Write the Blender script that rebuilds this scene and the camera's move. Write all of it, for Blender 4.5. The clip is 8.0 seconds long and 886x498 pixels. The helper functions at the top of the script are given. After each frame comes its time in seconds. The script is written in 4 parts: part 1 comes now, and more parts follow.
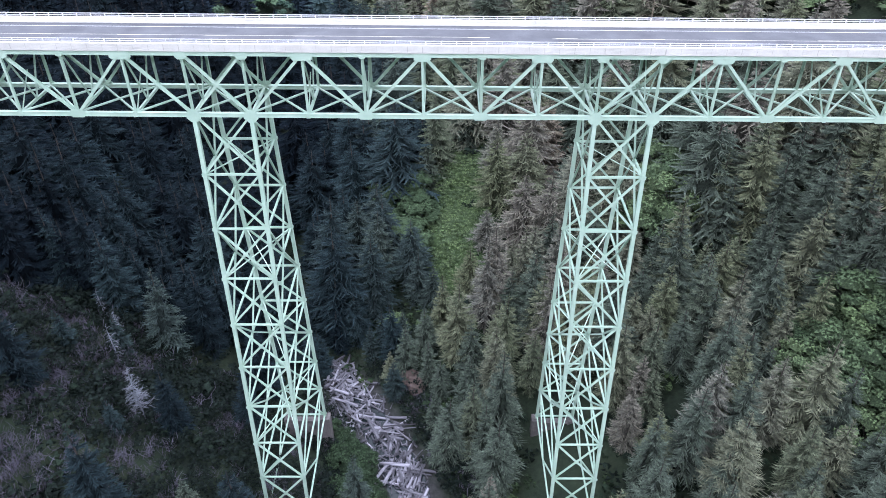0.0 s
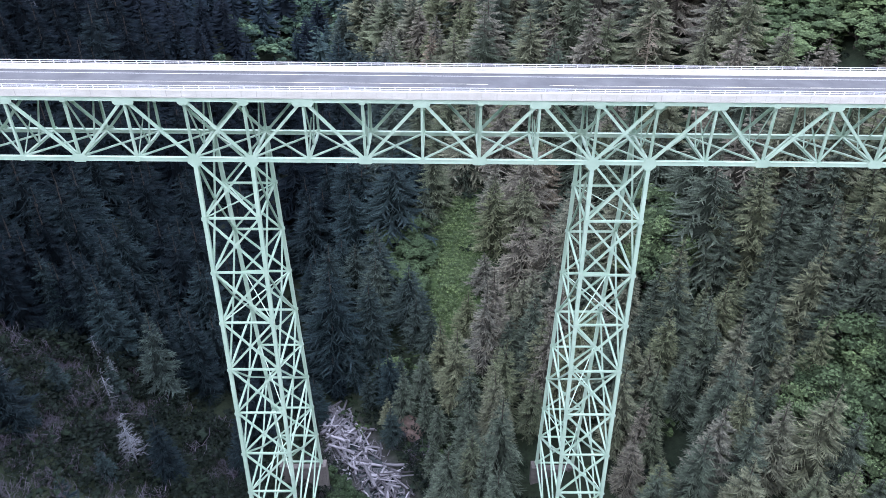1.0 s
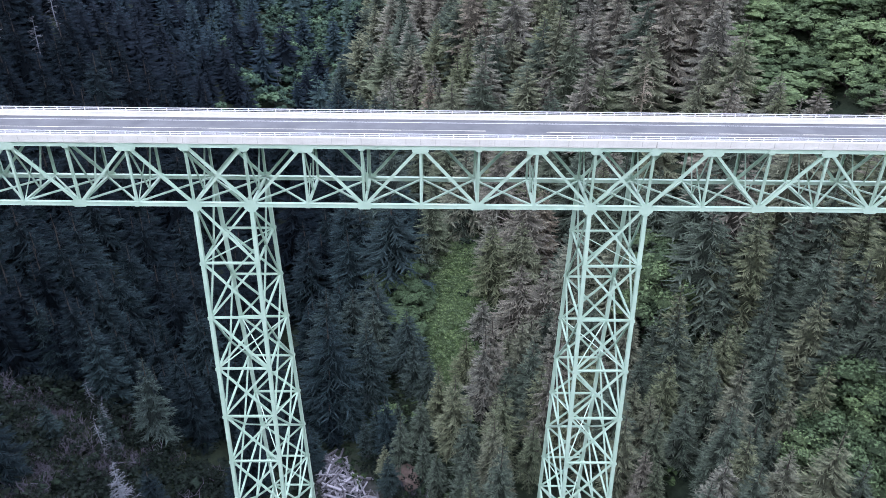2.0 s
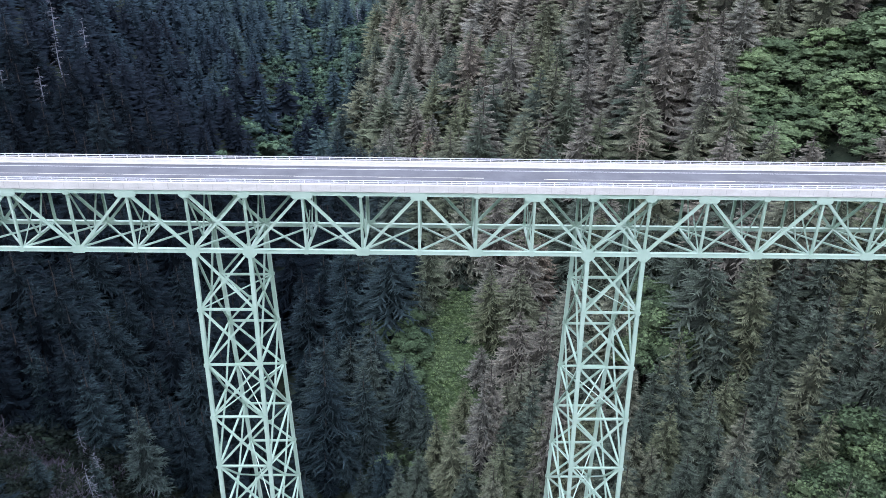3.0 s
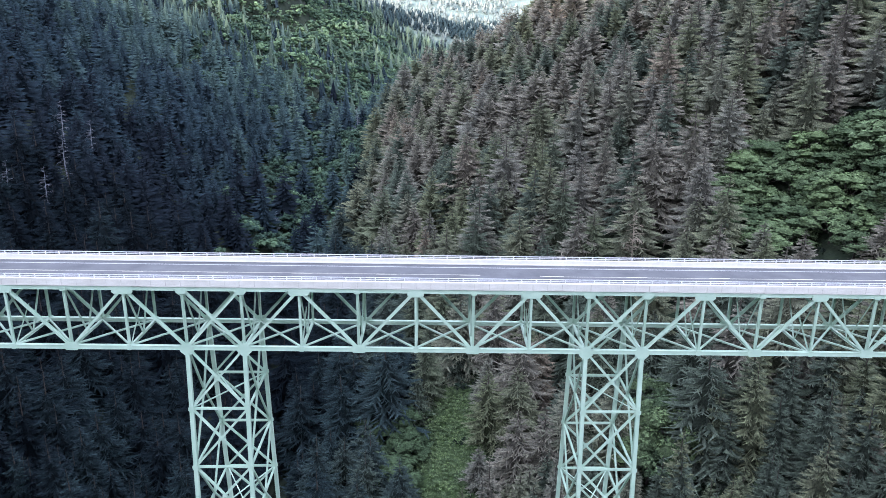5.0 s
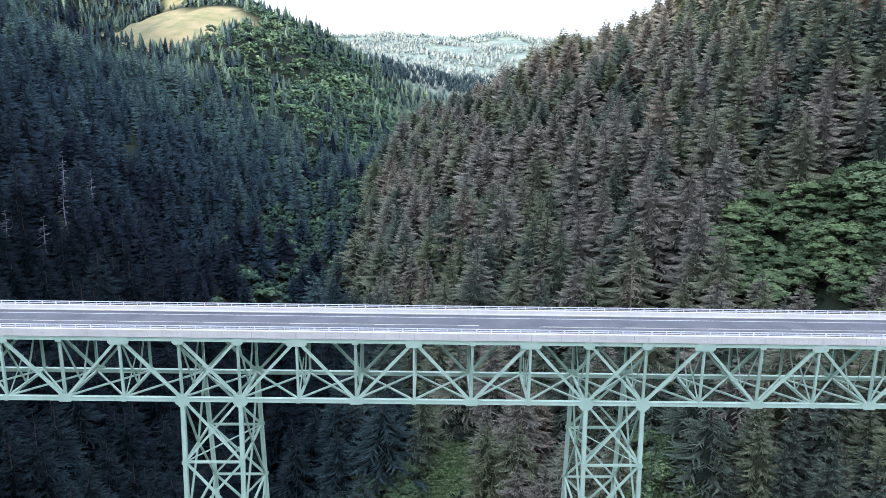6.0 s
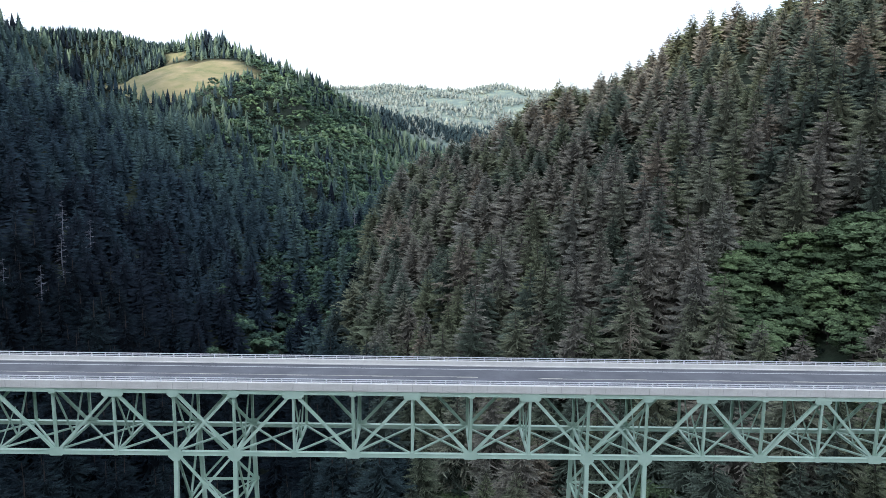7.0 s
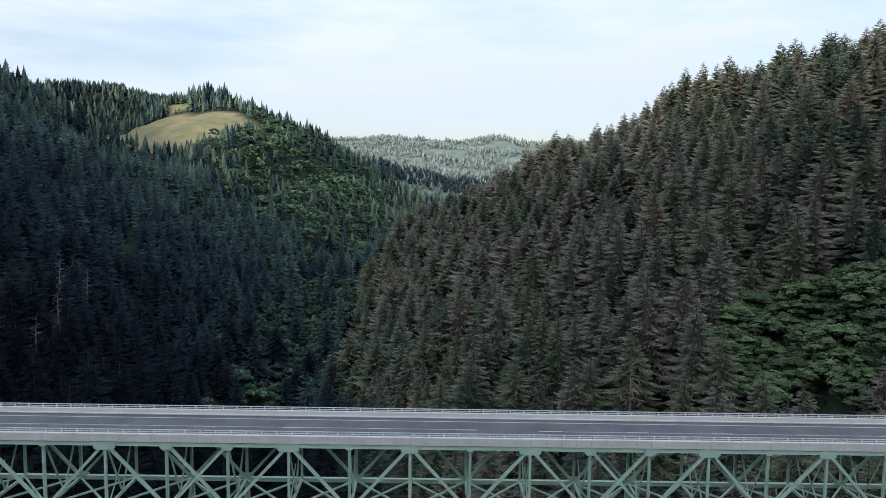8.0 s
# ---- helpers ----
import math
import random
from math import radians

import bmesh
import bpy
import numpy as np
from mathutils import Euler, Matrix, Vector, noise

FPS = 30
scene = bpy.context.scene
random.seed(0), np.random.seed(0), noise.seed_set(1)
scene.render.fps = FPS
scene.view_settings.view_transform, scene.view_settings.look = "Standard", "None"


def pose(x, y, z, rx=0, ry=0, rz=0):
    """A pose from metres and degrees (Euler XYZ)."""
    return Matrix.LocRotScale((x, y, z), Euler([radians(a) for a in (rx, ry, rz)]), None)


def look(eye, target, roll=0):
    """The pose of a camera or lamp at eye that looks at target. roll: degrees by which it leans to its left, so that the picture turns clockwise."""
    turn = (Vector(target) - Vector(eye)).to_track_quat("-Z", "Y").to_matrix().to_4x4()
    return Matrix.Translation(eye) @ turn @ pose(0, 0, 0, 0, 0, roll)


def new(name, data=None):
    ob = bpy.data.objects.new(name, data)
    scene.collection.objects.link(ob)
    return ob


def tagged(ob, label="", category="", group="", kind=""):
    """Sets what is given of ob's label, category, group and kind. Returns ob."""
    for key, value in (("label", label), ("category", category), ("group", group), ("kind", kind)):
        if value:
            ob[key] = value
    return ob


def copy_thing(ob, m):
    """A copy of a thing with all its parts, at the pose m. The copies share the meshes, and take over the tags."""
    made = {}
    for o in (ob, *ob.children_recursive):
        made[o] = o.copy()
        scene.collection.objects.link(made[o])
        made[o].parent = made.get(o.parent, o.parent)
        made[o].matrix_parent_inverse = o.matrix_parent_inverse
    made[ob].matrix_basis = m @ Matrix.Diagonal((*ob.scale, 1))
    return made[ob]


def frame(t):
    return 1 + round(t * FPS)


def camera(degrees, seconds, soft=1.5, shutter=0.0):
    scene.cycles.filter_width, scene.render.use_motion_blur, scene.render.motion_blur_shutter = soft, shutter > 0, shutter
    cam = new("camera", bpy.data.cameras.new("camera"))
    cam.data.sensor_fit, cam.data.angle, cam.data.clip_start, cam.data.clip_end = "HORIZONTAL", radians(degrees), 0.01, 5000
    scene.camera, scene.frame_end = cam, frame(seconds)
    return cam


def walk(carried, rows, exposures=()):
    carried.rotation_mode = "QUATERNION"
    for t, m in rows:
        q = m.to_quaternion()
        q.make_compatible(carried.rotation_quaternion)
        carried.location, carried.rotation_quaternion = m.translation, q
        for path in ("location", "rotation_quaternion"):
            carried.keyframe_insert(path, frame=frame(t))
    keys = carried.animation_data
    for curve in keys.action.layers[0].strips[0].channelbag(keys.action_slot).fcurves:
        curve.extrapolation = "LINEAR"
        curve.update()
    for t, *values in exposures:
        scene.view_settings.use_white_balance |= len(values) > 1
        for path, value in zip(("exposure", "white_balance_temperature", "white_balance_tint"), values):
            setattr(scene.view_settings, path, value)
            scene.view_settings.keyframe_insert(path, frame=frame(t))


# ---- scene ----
# ---- camera and its walk ----
# A drone that hovers beside the bridge and tilts up: t, x, y, z, yaw, pitch, roll.
cam = camera(63.76, 8.0, soft=0.9)
ROWS = [
    (0.0, 2.83, -92.26, 43.96, 0.04, -36.04, 0.00),
    (0.5, 2.63, -92.27, 43.94, -0.14, -34.28, 0.09),
    (1.0, 2.52, -92.31, 43.89, -0.27, -32.48, 0.16),
    (1.5, 2.46, -92.36, 43.83, -0.38, -30.64, 0.23),
    (2.0, 2.43, -92.42, 43.75, -0.46, -28.78, 0.28),
    (2.5, 2.43, -92.49, 43.69, -0.53, -26.89, 0.32),
    (3.0, 2.44, -92.55, 43.64, -0.59, -24.97, 0.36),
    (3.5, 2.45, -92.60, 43.61, -0.65, -23.04, 0.40),
    (4.0, 2.45, -92.65, 43.60, -0.71, -21.10, 0.43),
    (4.5, 2.43, -92.68, 43.62, -0.77, -19.14, 0.46),
    (5.0, 2.40, -92.70, 43.66, -0.83, -17.17, 0.49),
    (5.5, 2.35, -92.70, 43.73, -0.90, -15.20, 0.52),
    (6.0, 2.29, -92.69, 43.81, -0.98, -13.22, 0.56),
    (6.5, 2.21, -92.66, 43.91, -1.05, -11.24, 0.60),
    (7.0, 2.14, -92.63, 44.00, -1.13, -9.26, 0.65),
    (7.5, 2.08, -92.58, 44.08, -1.20, -7.28, 0.70),
    (8.0, 2.04, -92.53, 44.13, -1.26, -5.30, 0.75),
]
EXPOSURES = [(0.0, 2.12, 5970, 25), (3.0, 1.95, 5920, 25), (4.5, 1.91, 5790, 25), (6.0, 1.62, 5700, 21), (6.5, 1.34, 5750, 19), (7.0, 1.00, 5850, 17), (7.5, 0.56, 5800, 16), (8.0, 0.39, 5900, 15)]
walk(cam, [(t, pose(x, y, z, 90 + pitch, 0, yaw) @ pose(0, 0, 0, 0, 0, roll)) for t, x, y, z, yaw, pitch, roll in ROWS], EXPOSURES)

# ---- light ----
SUN_DIR = Vector((-0.40, -0.905, 0.168)).normalized()      # towards the sun: low, over the hills behind
world = bpy.data.worlds.new("evening_sky")
scene.world = world
world.use_nodes = True
wn, wl = world.node_tree.nodes, world.node_tree.links
sky = wn.new("ShaderNodeTexSky")
sky.sky_type, sky.sun_disc = "NISHITA", False
sky.sun_elevation = math.asin(SUN_DIR.z)
sky.sun_rotation = math.atan2(SUN_DIR.x, SUN_DIR.y)
sky.air_density, sky.dust_density, sky.ozone_density = 1.0, 1.5, 1.0
wco = wn.new("ShaderNodeTexCoord")
wmap = wn.new("ShaderNodeMapping")
wmap.inputs["Scale"].default_value = (1.0, 1.0, 5.0)
wnoise = wn.new("ShaderNodeTexNoise")
wnoise.inputs["Scale"].default_value, wnoise.inputs["Detail"].default_value, wnoise.inputs["Roughness"].default_value = 2.2, 6.0, 0.55
wramp = wn.new("ShaderNodeMapRange")
wramp.inputs["From Min"].default_value, wramp.inputs["From Max"].default_value = 0.40, 0.60
wramp.inputs["To Min"].default_value, wramp.inputs["To Max"].default_value = 0.42, 0.99
wmix = wn.new("ShaderNodeMix")
wmix.data_type = "RGBA"
# overcast part: three times brighter overhead than at the horizon
wsep = wn.new("ShaderNodeSeparateXYZ")
wup = wn.new("ShaderNodeMapRange")
wup.inputs["From Min"].default_value, wup.inputs["From Max"].default_value = 0.0, 1.0
wup.inputs["To Min"].default_value, wup.inputs["To Max"].default_value = 0.50, 1.0
wtone = wn.new("ShaderNodeVectorMath")
wtone.operation = "SCALE"
wtone.inputs[0].default_value = (7.75, 8.3, 8.75)
wl.new(wco.outputs["Generated"], wsep.inputs[0])
wl.new(wsep.outputs["Z"], wup.inputs["Value"])
wdot = wn.new("ShaderNodeVectorMath")          # and brighter round the side where the sun stands
wdot.operation = "DOT_PRODUCT"
wdot.inputs[1].default_value = SUN_DIR
wglow = wn.new("ShaderNodeMapRange")
wglow.inputs["From Min"].default_value, wglow.inputs["From Max"].default_value = -1.0, 1.0
wglow.inputs["To Min"].default_value, wglow.inputs["To Max"].default_value = 0.96, 1.38
wboth = wn.new("ShaderNodeMath")
wboth.operation = "MULTIPLY"
wl.new(wco.outputs["Generated"], wdot.inputs[0])
wl.new(wdot.outputs["Value"], wglow.inputs["Value"])
wl.new(wup.outputs["Result"], wboth.inputs[0])
wl.new(wglow.outputs["Result"], wboth.inputs[1])
wl.new(wboth.outputs["Value"], wtone.inputs["Scale"])
wl.new(wtone.outputs["Vector"], wmix.inputs["B"])
wl.new(wco.outputs["Generated"], wmap.inputs["Vector"])
wl.new(wmap.outputs["Vector"], wnoise.inputs["Vector"])
wl.new(wnoise.outputs["Fac"], wramp.inputs["Value"])
wl.new(wramp.outputs["Result"], wmix.inputs["Factor"])
wl.new(sky.outputs["Color"], wmix.inputs["A"])
wl.new(wmix.outputs["Result"], wn["Background"].inputs["Color"])
wn["Background"].inputs["Strength"].default_value = 0.15
sun = new("sun", bpy.data.lights.new("sun", "SUN"))
sun.data.energy, sun.data.angle, sun.data.color = 4.2, radians(7.0), (1.0, 0.88, 0.70)
sun.matrix_world = look(SUN_DIR * 900, (0, 0, 0))


# ---- materials ----
def material(name, rough=0.7, metal=0.0):
    m = bpy.data.materials.new(name)
    m.use_nodes = True
    b = m.node_tree.nodes["Principled BSDF"]
    b.inputs["Roughness"].default_value, b.inputs["Metallic"].default_value = rough, metal
    b.inputs["Specular IOR Level"].default_value = 0.3
    return m, m.node_tree.nodes, m.node_tree.links, b


def noise_node(n, l, scale, detail=4.0, rough=0.6, coord="Object"):
    c = n.new("ShaderNodeTexCoord")
    t = n.new("ShaderNodeTexNoise")
    t.inputs["Scale"].default_value, t.inputs["Detail"].default_value, t.inputs["Roughness"].default_value = scale, detail, rough
    l.new(c.outputs[coord], t.inputs["Vector"])
    return t


def ramp_node(n, l, source, stops):
    r = n.new("ShaderNodeValToRGB")
    e = r.color_ramp.elements
    while len(e) < len(stops):
        e.new(0.5)
    for k, (pos, col) in zip(e, stops):
        k.position, k.color = pos, (*col, 1)
    l.new(source, r.inputs["Fac"])
    return r


def mix_node(n, l, fac, a, b, mode="MIX"):
    x = n.new("ShaderNodeMix")
    x.data_type, x.blend_type = "RGBA", mode
    for key, v in (("Factor", fac), ("A", a), ("B", b)):
        if isinstance(v, (int, float)):
            x.inputs[key].default_value = v
        elif isinstance(v, tuple):
            x.inputs[key].default_value = (*v, 1)
        else:
            l.new(v, x.inputs[key])
    return x.outputs["Result"]


def bump_node(n, l, b, height, strength=0.3, dist=0.02):
    u = n.new("ShaderNodeBump")
    u.inputs["Strength"].default_value, u.inputs["Distance"].default_value = strength, dist
    l.new(height, u.inputs["Height"])
    l.new(u.outputs["Normal"], b.inputs["Normal"])


def plain(name, dark, light, scale, rough=0.8, metal=0.0, fine=None, bump=0.3, dist=0.02, grain=0.72):
    """Two tones by coarse noise, with finer grain over it."""
    m, n, l, b = material(name, rough, metal)
    a = noise_node(n, l, scale)
    f = noise_node(n, l, fine or scale * 9)
    c = ramp_node(n, l, a.outputs["Fac"], [(0.3, dark), (0.7, light)])
    g = ramp_node(n, l, f.outputs["Fac"], [(0.3, (grain, grain, grain)), (0.7, (1, 1, 1))])
    l.new(mix_node(n, l, 1.0, c.outputs["Color"], g.outputs["Color"], "MULTIPLY"), b.inputs["Base Color"])
    bump_node(n, l, b, f.outputs["Fac"], bump, dist)
    return m


def foliage(name, stops, by_object, through_light=0.12, soft=0.0):
    """Needle or leaf material; the tone goes by tree, with finer change inside a crown."""
    m, n, l, b = material(name, 0.75)
    b.inputs["Specular IOR Level"].default_value = 0.08
    if by_object:
        src = n.new("ShaderNodeSeparateColor").outputs["Red"]
        l.new(n.new("ShaderNodeObjectInfo").outputs["Color"], src.node.inputs["Color"])
    else:
        a = n.new("ShaderNodeAttribute")
        a.attribute_name = "tone"
        src = a.outputs["Fac"]
    base = ramp_node(n, l, src, stops)
    isl = n.new("ShaderNodeNewGeometry").outputs["Random Per Island"]
    var = ramp_node(n, l, isl, [(0.0, (0.80, 0.81, 0.80)), (0.6, (1.0, 1.0, 1.0)), (1.0, (1.20, 1.19, 1.15))])
    col = mix_node(n, l, 1.0, base.outputs["Color"], var.outputs["Color"], "MULTIPLY")
    ta = n.new("ShaderNodeAttribute")              # pale young tips, and the crown's inner shade painted as darker colour
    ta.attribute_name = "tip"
    tip_shade = ramp_node(n, l, ta.outputs["Fac"], [(p, tuple(v + (1.0 - v) * soft for v in c)) for p, c in ((0.0, (0.34, 0.34, 0.34)), (0.45, (0.86, 0.86, 0.85)), (1.0, (1.85, 1.85, 1.80)))])
    col = mix_node(n, l, 1.0, col, tip_shade.outputs["Color"], "MULTIPLY")
    clump = noise_node(n, l, 42.0 if by_object else 2.1, 3.0, 0.7)      # needle clumps and the gaps between them
    cl = ramp_node(n, l, clump.outputs["Fac"], [(p, tuple(v + (1.0 - v) * soft for v in c)) for p, c in ((0.36, (0.52, 0.52, 0.54)), (0.5, (0.95, 0.95, 0.95)), (0.66, (1.50, 1.50, 1.46)))])
    col = mix_node(n, l, 1.0, col, cl.outputs["Color"], "MULTIPLY")
    l.new(col, b.inputs["Base Color"])
    tr = n.new("ShaderNodeBsdfTranslucent")
    l.new(col, tr.inputs["Color"])
    ms = n.new("ShaderNodeMixShader")
    ms.inputs["Fac"].default_value = through_light
    l.new(b.outputs["BSDF"], ms.inputs[1])
    l.new(tr.outputs["BSDF"], ms.inputs[2])
    l.new(ms.outputs["Shader"], n["Material Output"].inputs["Surface"])
    return m


# the darkest stops paint the left valley's shade into its needles
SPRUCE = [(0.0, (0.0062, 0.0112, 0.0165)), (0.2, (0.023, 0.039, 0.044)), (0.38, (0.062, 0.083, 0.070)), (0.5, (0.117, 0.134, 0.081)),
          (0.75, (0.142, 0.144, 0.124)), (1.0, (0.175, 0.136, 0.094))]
ALDER = [(0.0, (0.038, 0.062, 0.034)), (0.5, (0.088, 0.127, 0.066)), (1.0, (0.150, 0.215, 0.088))]
MAT = {}
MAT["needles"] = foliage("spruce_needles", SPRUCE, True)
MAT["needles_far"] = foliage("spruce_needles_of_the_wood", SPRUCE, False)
# distant needles: haze painted in as pale bluish tones
MAT["needles_distant"] = foliage("haze_pale_spruce_needles", [(0.0, (0.13, 0.175, 0.175)), (0.5, (0.18, 0.225, 0.215)), (1.0, (0.25, 0.28, 0.245))], False, soft=0.75)
# spruce green darkened and blued: valley shade and haze are painted in
MAT["needles_blue"] = foliage("shade_haze_spruce_needles", [(0.0, (0.010, 0.016, 0.024)), (0.22, (0.026, 0.046, 0.060)), (0.5, (0.066, 0.108, 0.100)), (1.0, (0.17, 0.24, 0.15))], False, soft=0.45)
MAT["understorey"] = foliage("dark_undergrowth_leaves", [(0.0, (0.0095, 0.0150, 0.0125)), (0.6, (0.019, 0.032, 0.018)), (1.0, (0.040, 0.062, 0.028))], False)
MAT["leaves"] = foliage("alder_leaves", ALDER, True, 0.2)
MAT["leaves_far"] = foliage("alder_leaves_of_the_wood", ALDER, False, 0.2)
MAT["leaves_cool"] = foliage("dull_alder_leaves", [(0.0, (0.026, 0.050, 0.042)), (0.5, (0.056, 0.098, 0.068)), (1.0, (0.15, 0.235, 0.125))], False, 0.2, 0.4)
MAT["bark"] = plain("bark", (0.030, 0.025, 0.022), (0.075, 0.062, 0.053), 3.0, 0.95)
# bleached wood whose bluish cast carries the left slope's shade
MAT["deadwood"] = plain("bleached_wood_shade_blue", (0.13, 0.14, 0.165), (0.25, 0.265, 0.30), 1.5, 0.9)
MAT["dry_wood"] = plain("pale_brown_dead_wood", (0.17, 0.15, 0.115), (0.33, 0.29, 0.225), 1.5, 0.9)
MAT["driftwood"] = plain("weathered_driftwood", (0.095, 0.095, 0.107), (0.32, 0.318, 0.345), 0.6, 0.9)
_n, _l = MAT["driftwood"].node_tree.nodes, MAT["driftwood"].node_tree.links
_age = ramp_node(_n, _l, _n.new("ShaderNodeObjectInfo").outputs["Random"], [(0.0, (0.30, 0.29, 0.30)), (0.5, (0.85, 0.84, 0.86)), (1.0, (1.55, 1.53, 1.55))])
_b = _n["Principled BSDF"].inputs["Base Color"]
_l.new(mix_node(_n, _l, 1.0, _b.links[0].from_socket, _age.outputs["Color"], "MULTIPLY"), _b)
MAT["earth"] = plain("bare_earth", (0.10, 0.073, 0.064), (0.19, 0.142, 0.124), 0.8, 0.95, bump=0.9, dist=0.15)
MAT["brush"] = plain("bare_brush_twigs", (0.045, 0.042, 0.056), (0.150, 0.138, 0.178), 0.4, 0.95)
MAT["concrete"] = plain("deck_concrete", (0.54, 0.53, 0.49), (0.655, 0.645, 0.60), 0.35, 0.85, fine=5.0, bump=0.1, dist=0.005, grain=0.9)
MAT["joint"] = plain("stained_concrete_joint", (0.40, 0.385, 0.355), (0.55, 0.53, 0.495), 1.2, 0.9)
MAT["pier"] = plain("pier_concrete", (0.10, 0.092, 0.088), (0.18, 0.165, 0.158), 0.5, 0.9, fine=4.0)
MAT["asphalt"] = plain("worn_asphalt", (0.082, 0.086, 0.094), (0.130, 0.135, 0.145), 0.25, 0.9, fine=14.0)
MAT["white_line"] = plain("white_road_paint", (0.50, 0.50, 0.49), (0.72, 0.72, 0.70), 1.5, 0.8)
MAT["yellow_line"] = plain("yellow_road_paint", (0.40, 0.385, 0.30), (0.54, 0.52, 0.43), 1.5, 0.8)
MAT["galvanised"] = plain("galvanised_rail", (0.66, 0.67, 0.69), (0.80, 0.81, 0.83), 1.2, 0.5, 0.0)
MAT["water"], wtn, wtl, wtb = material("creek_water", 0.15)
wtb.inputs["Base Color"].default_value = (0.02, 0.028, 0.03, 1)
bump_node(wtn, wtl, wtb, noise_node(wtn, wtl, 1.3).outputs["Fac"], 0.4, 0.05)


def painted_steel():
    """Mint-green bridge paint, a little chalked, with faint rust at its spots."""
    m, n, l, b = material("mint_green_bridge_paint", 0.55)
    a = noise_node(n, l, 0.25, 5.0)
    c = ramp_node(n, l, a.outputs["Fac"], [(0.3, (0.335, 0.475, 0.38)), (0.7, (0.45, 0.585, 0.48))])
    s = noise_node(n, l, 1.1, 6.0, 0.7)
    d = ramp_node(n, l, s.outputs["Fac"], [(0.66, (0, 0, 0)), (0.80, (1, 1, 1))])
    stained = mix_node(n, l, d.outputs["Color"], c.outputs["Color"], (0.24, 0.24, 0.18))
    l.new(stained, b.inputs["Base Color"])
    bump_node(n, l, b, s.outputs["Fac"], 0.15, 0.01)
    return m


MAT["steel"] = painted_steel()


def forest_floor():
    """Earth, litter and low growth, pale grass on the open meadow, stones by the creek."""
    m, n, l, b = material("forest_floor", 0.95)
    a = noise_node(n, l, 0.05, 6.0)
    f = noise_node(n, l, 0.9, 6.0, 0.7)
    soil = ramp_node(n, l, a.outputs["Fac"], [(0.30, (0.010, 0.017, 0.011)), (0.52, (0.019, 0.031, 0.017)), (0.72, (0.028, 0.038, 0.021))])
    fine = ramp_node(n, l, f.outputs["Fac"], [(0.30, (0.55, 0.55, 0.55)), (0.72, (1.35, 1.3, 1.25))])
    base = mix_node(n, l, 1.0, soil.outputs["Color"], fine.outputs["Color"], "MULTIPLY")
    at = n.new("ShaderNodeAttribute")
    at.attribute_name = "meadow"
    g = noise_node(n, l, 0.035, 7.0, 0.65)
    grass = ramp_node(n, l, g.outputs["Fac"], [(0.32, (0.10, 0.12, 0.045)), (0.5, (0.18, 0.165, 0.08)), (0.7, (0.25, 0.205, 0.115))])
    base = mix_node(n, l, at.outputs["Fac"], base, grass.outputs["Color"])
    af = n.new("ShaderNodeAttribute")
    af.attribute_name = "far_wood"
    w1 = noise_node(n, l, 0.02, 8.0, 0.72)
    # far woods on the hills, haze painted into their pale bluish colour
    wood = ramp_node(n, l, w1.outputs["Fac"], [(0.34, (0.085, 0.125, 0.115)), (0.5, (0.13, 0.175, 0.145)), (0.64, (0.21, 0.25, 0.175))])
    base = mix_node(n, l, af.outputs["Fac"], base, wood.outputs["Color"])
    asb = n.new("ShaderNodeAttribute")
    asb.attribute_name = "low_growth"
    moss = ramp_node(n, l, f.outputs["Fac"], [(0.35, (0.030, 0.055, 0.020)), (0.62, (0.075, 0.125, 0.042))])
    base = mix_node(n, l, asb.outputs["Fac"], base, moss.outputs["Color"])
    ag = n.new("ShaderNodeAttribute")
    ag.attribute_name = "gravel"
    st = noise_node(n, l, 0.6, 7.0, 0.75)
    gravel = ramp_node(n, l, st.outputs["Fac"], [(0.35, (0.025, 0.024, 0.026)), (0.65, (0.085, 0.080, 0.085))])
    base = mix_node(n, l, ag.outputs["Fac"], base, gravel.outputs["Color"])
    l.new(base, b.inputs["Base Color"])
    bump_node(n, l, b, f.outputs["Fac"], 0.8, 0.3)
    return m


MAT["ground"] = forest_floor()


# ---- ground ----
CREEK_Y = [-500, -150, -60, 0, 25, 45, 90, 160, 300, 360, 500, 800, 1100, 1600, 5000]
CREEK_X = [30, 20, 8, -2, -11, -27, -50, -62, -58, -48, -10, 75, 200, 320, 700]
_cy = np.arange(-500, 5001, 5.0)
_cx = np.interp(_cy, CREEK_Y, CREEK_X)
_cx = np.convolve(np.pad(_cx, 4, mode="edge"), np.ones(9) / 9, "valid")


def creek_x(y):
    return np.interp(y, _cy, _cx)


def soft_min(a, b, k):
    return -np.logaddexp(-a / k, -b / k) * k


def soft_max(a, b, k):
    return np.logaddexp(a / k, b / k) * k


def waves(x, y, size, seed):
    """A cheap, smooth, uneven swell between about -1 and 1."""
    r = np.random.RandomState(seed)
    s = np.zeros_like(x, dtype=float)
    for k in range(7):
        a, f, p = r.uniform(0, 6.283), r.uniform(0.6, 1.9) / size * 6.283, r.uniform(0, 6.283)
        s += np.sin((x * math.cos(a) + y * math.sin(a)) * f + p + 0.7 * np.sin((x * math.sin(a) - y * math.cos(a)) * f * 0.6 + p))
    return s / 3.0


EYE_Y = -92.5
MEADOW = (-360.0, 848.0, 150.0, 112.0)


def floor_z(y):
    return -97.0 + 0.045 * np.maximum(y - 60, 0) - 0.0000045 * np.maximum(y - 60, 0) ** 2 + 0.01 * np.minimum(y, 0)


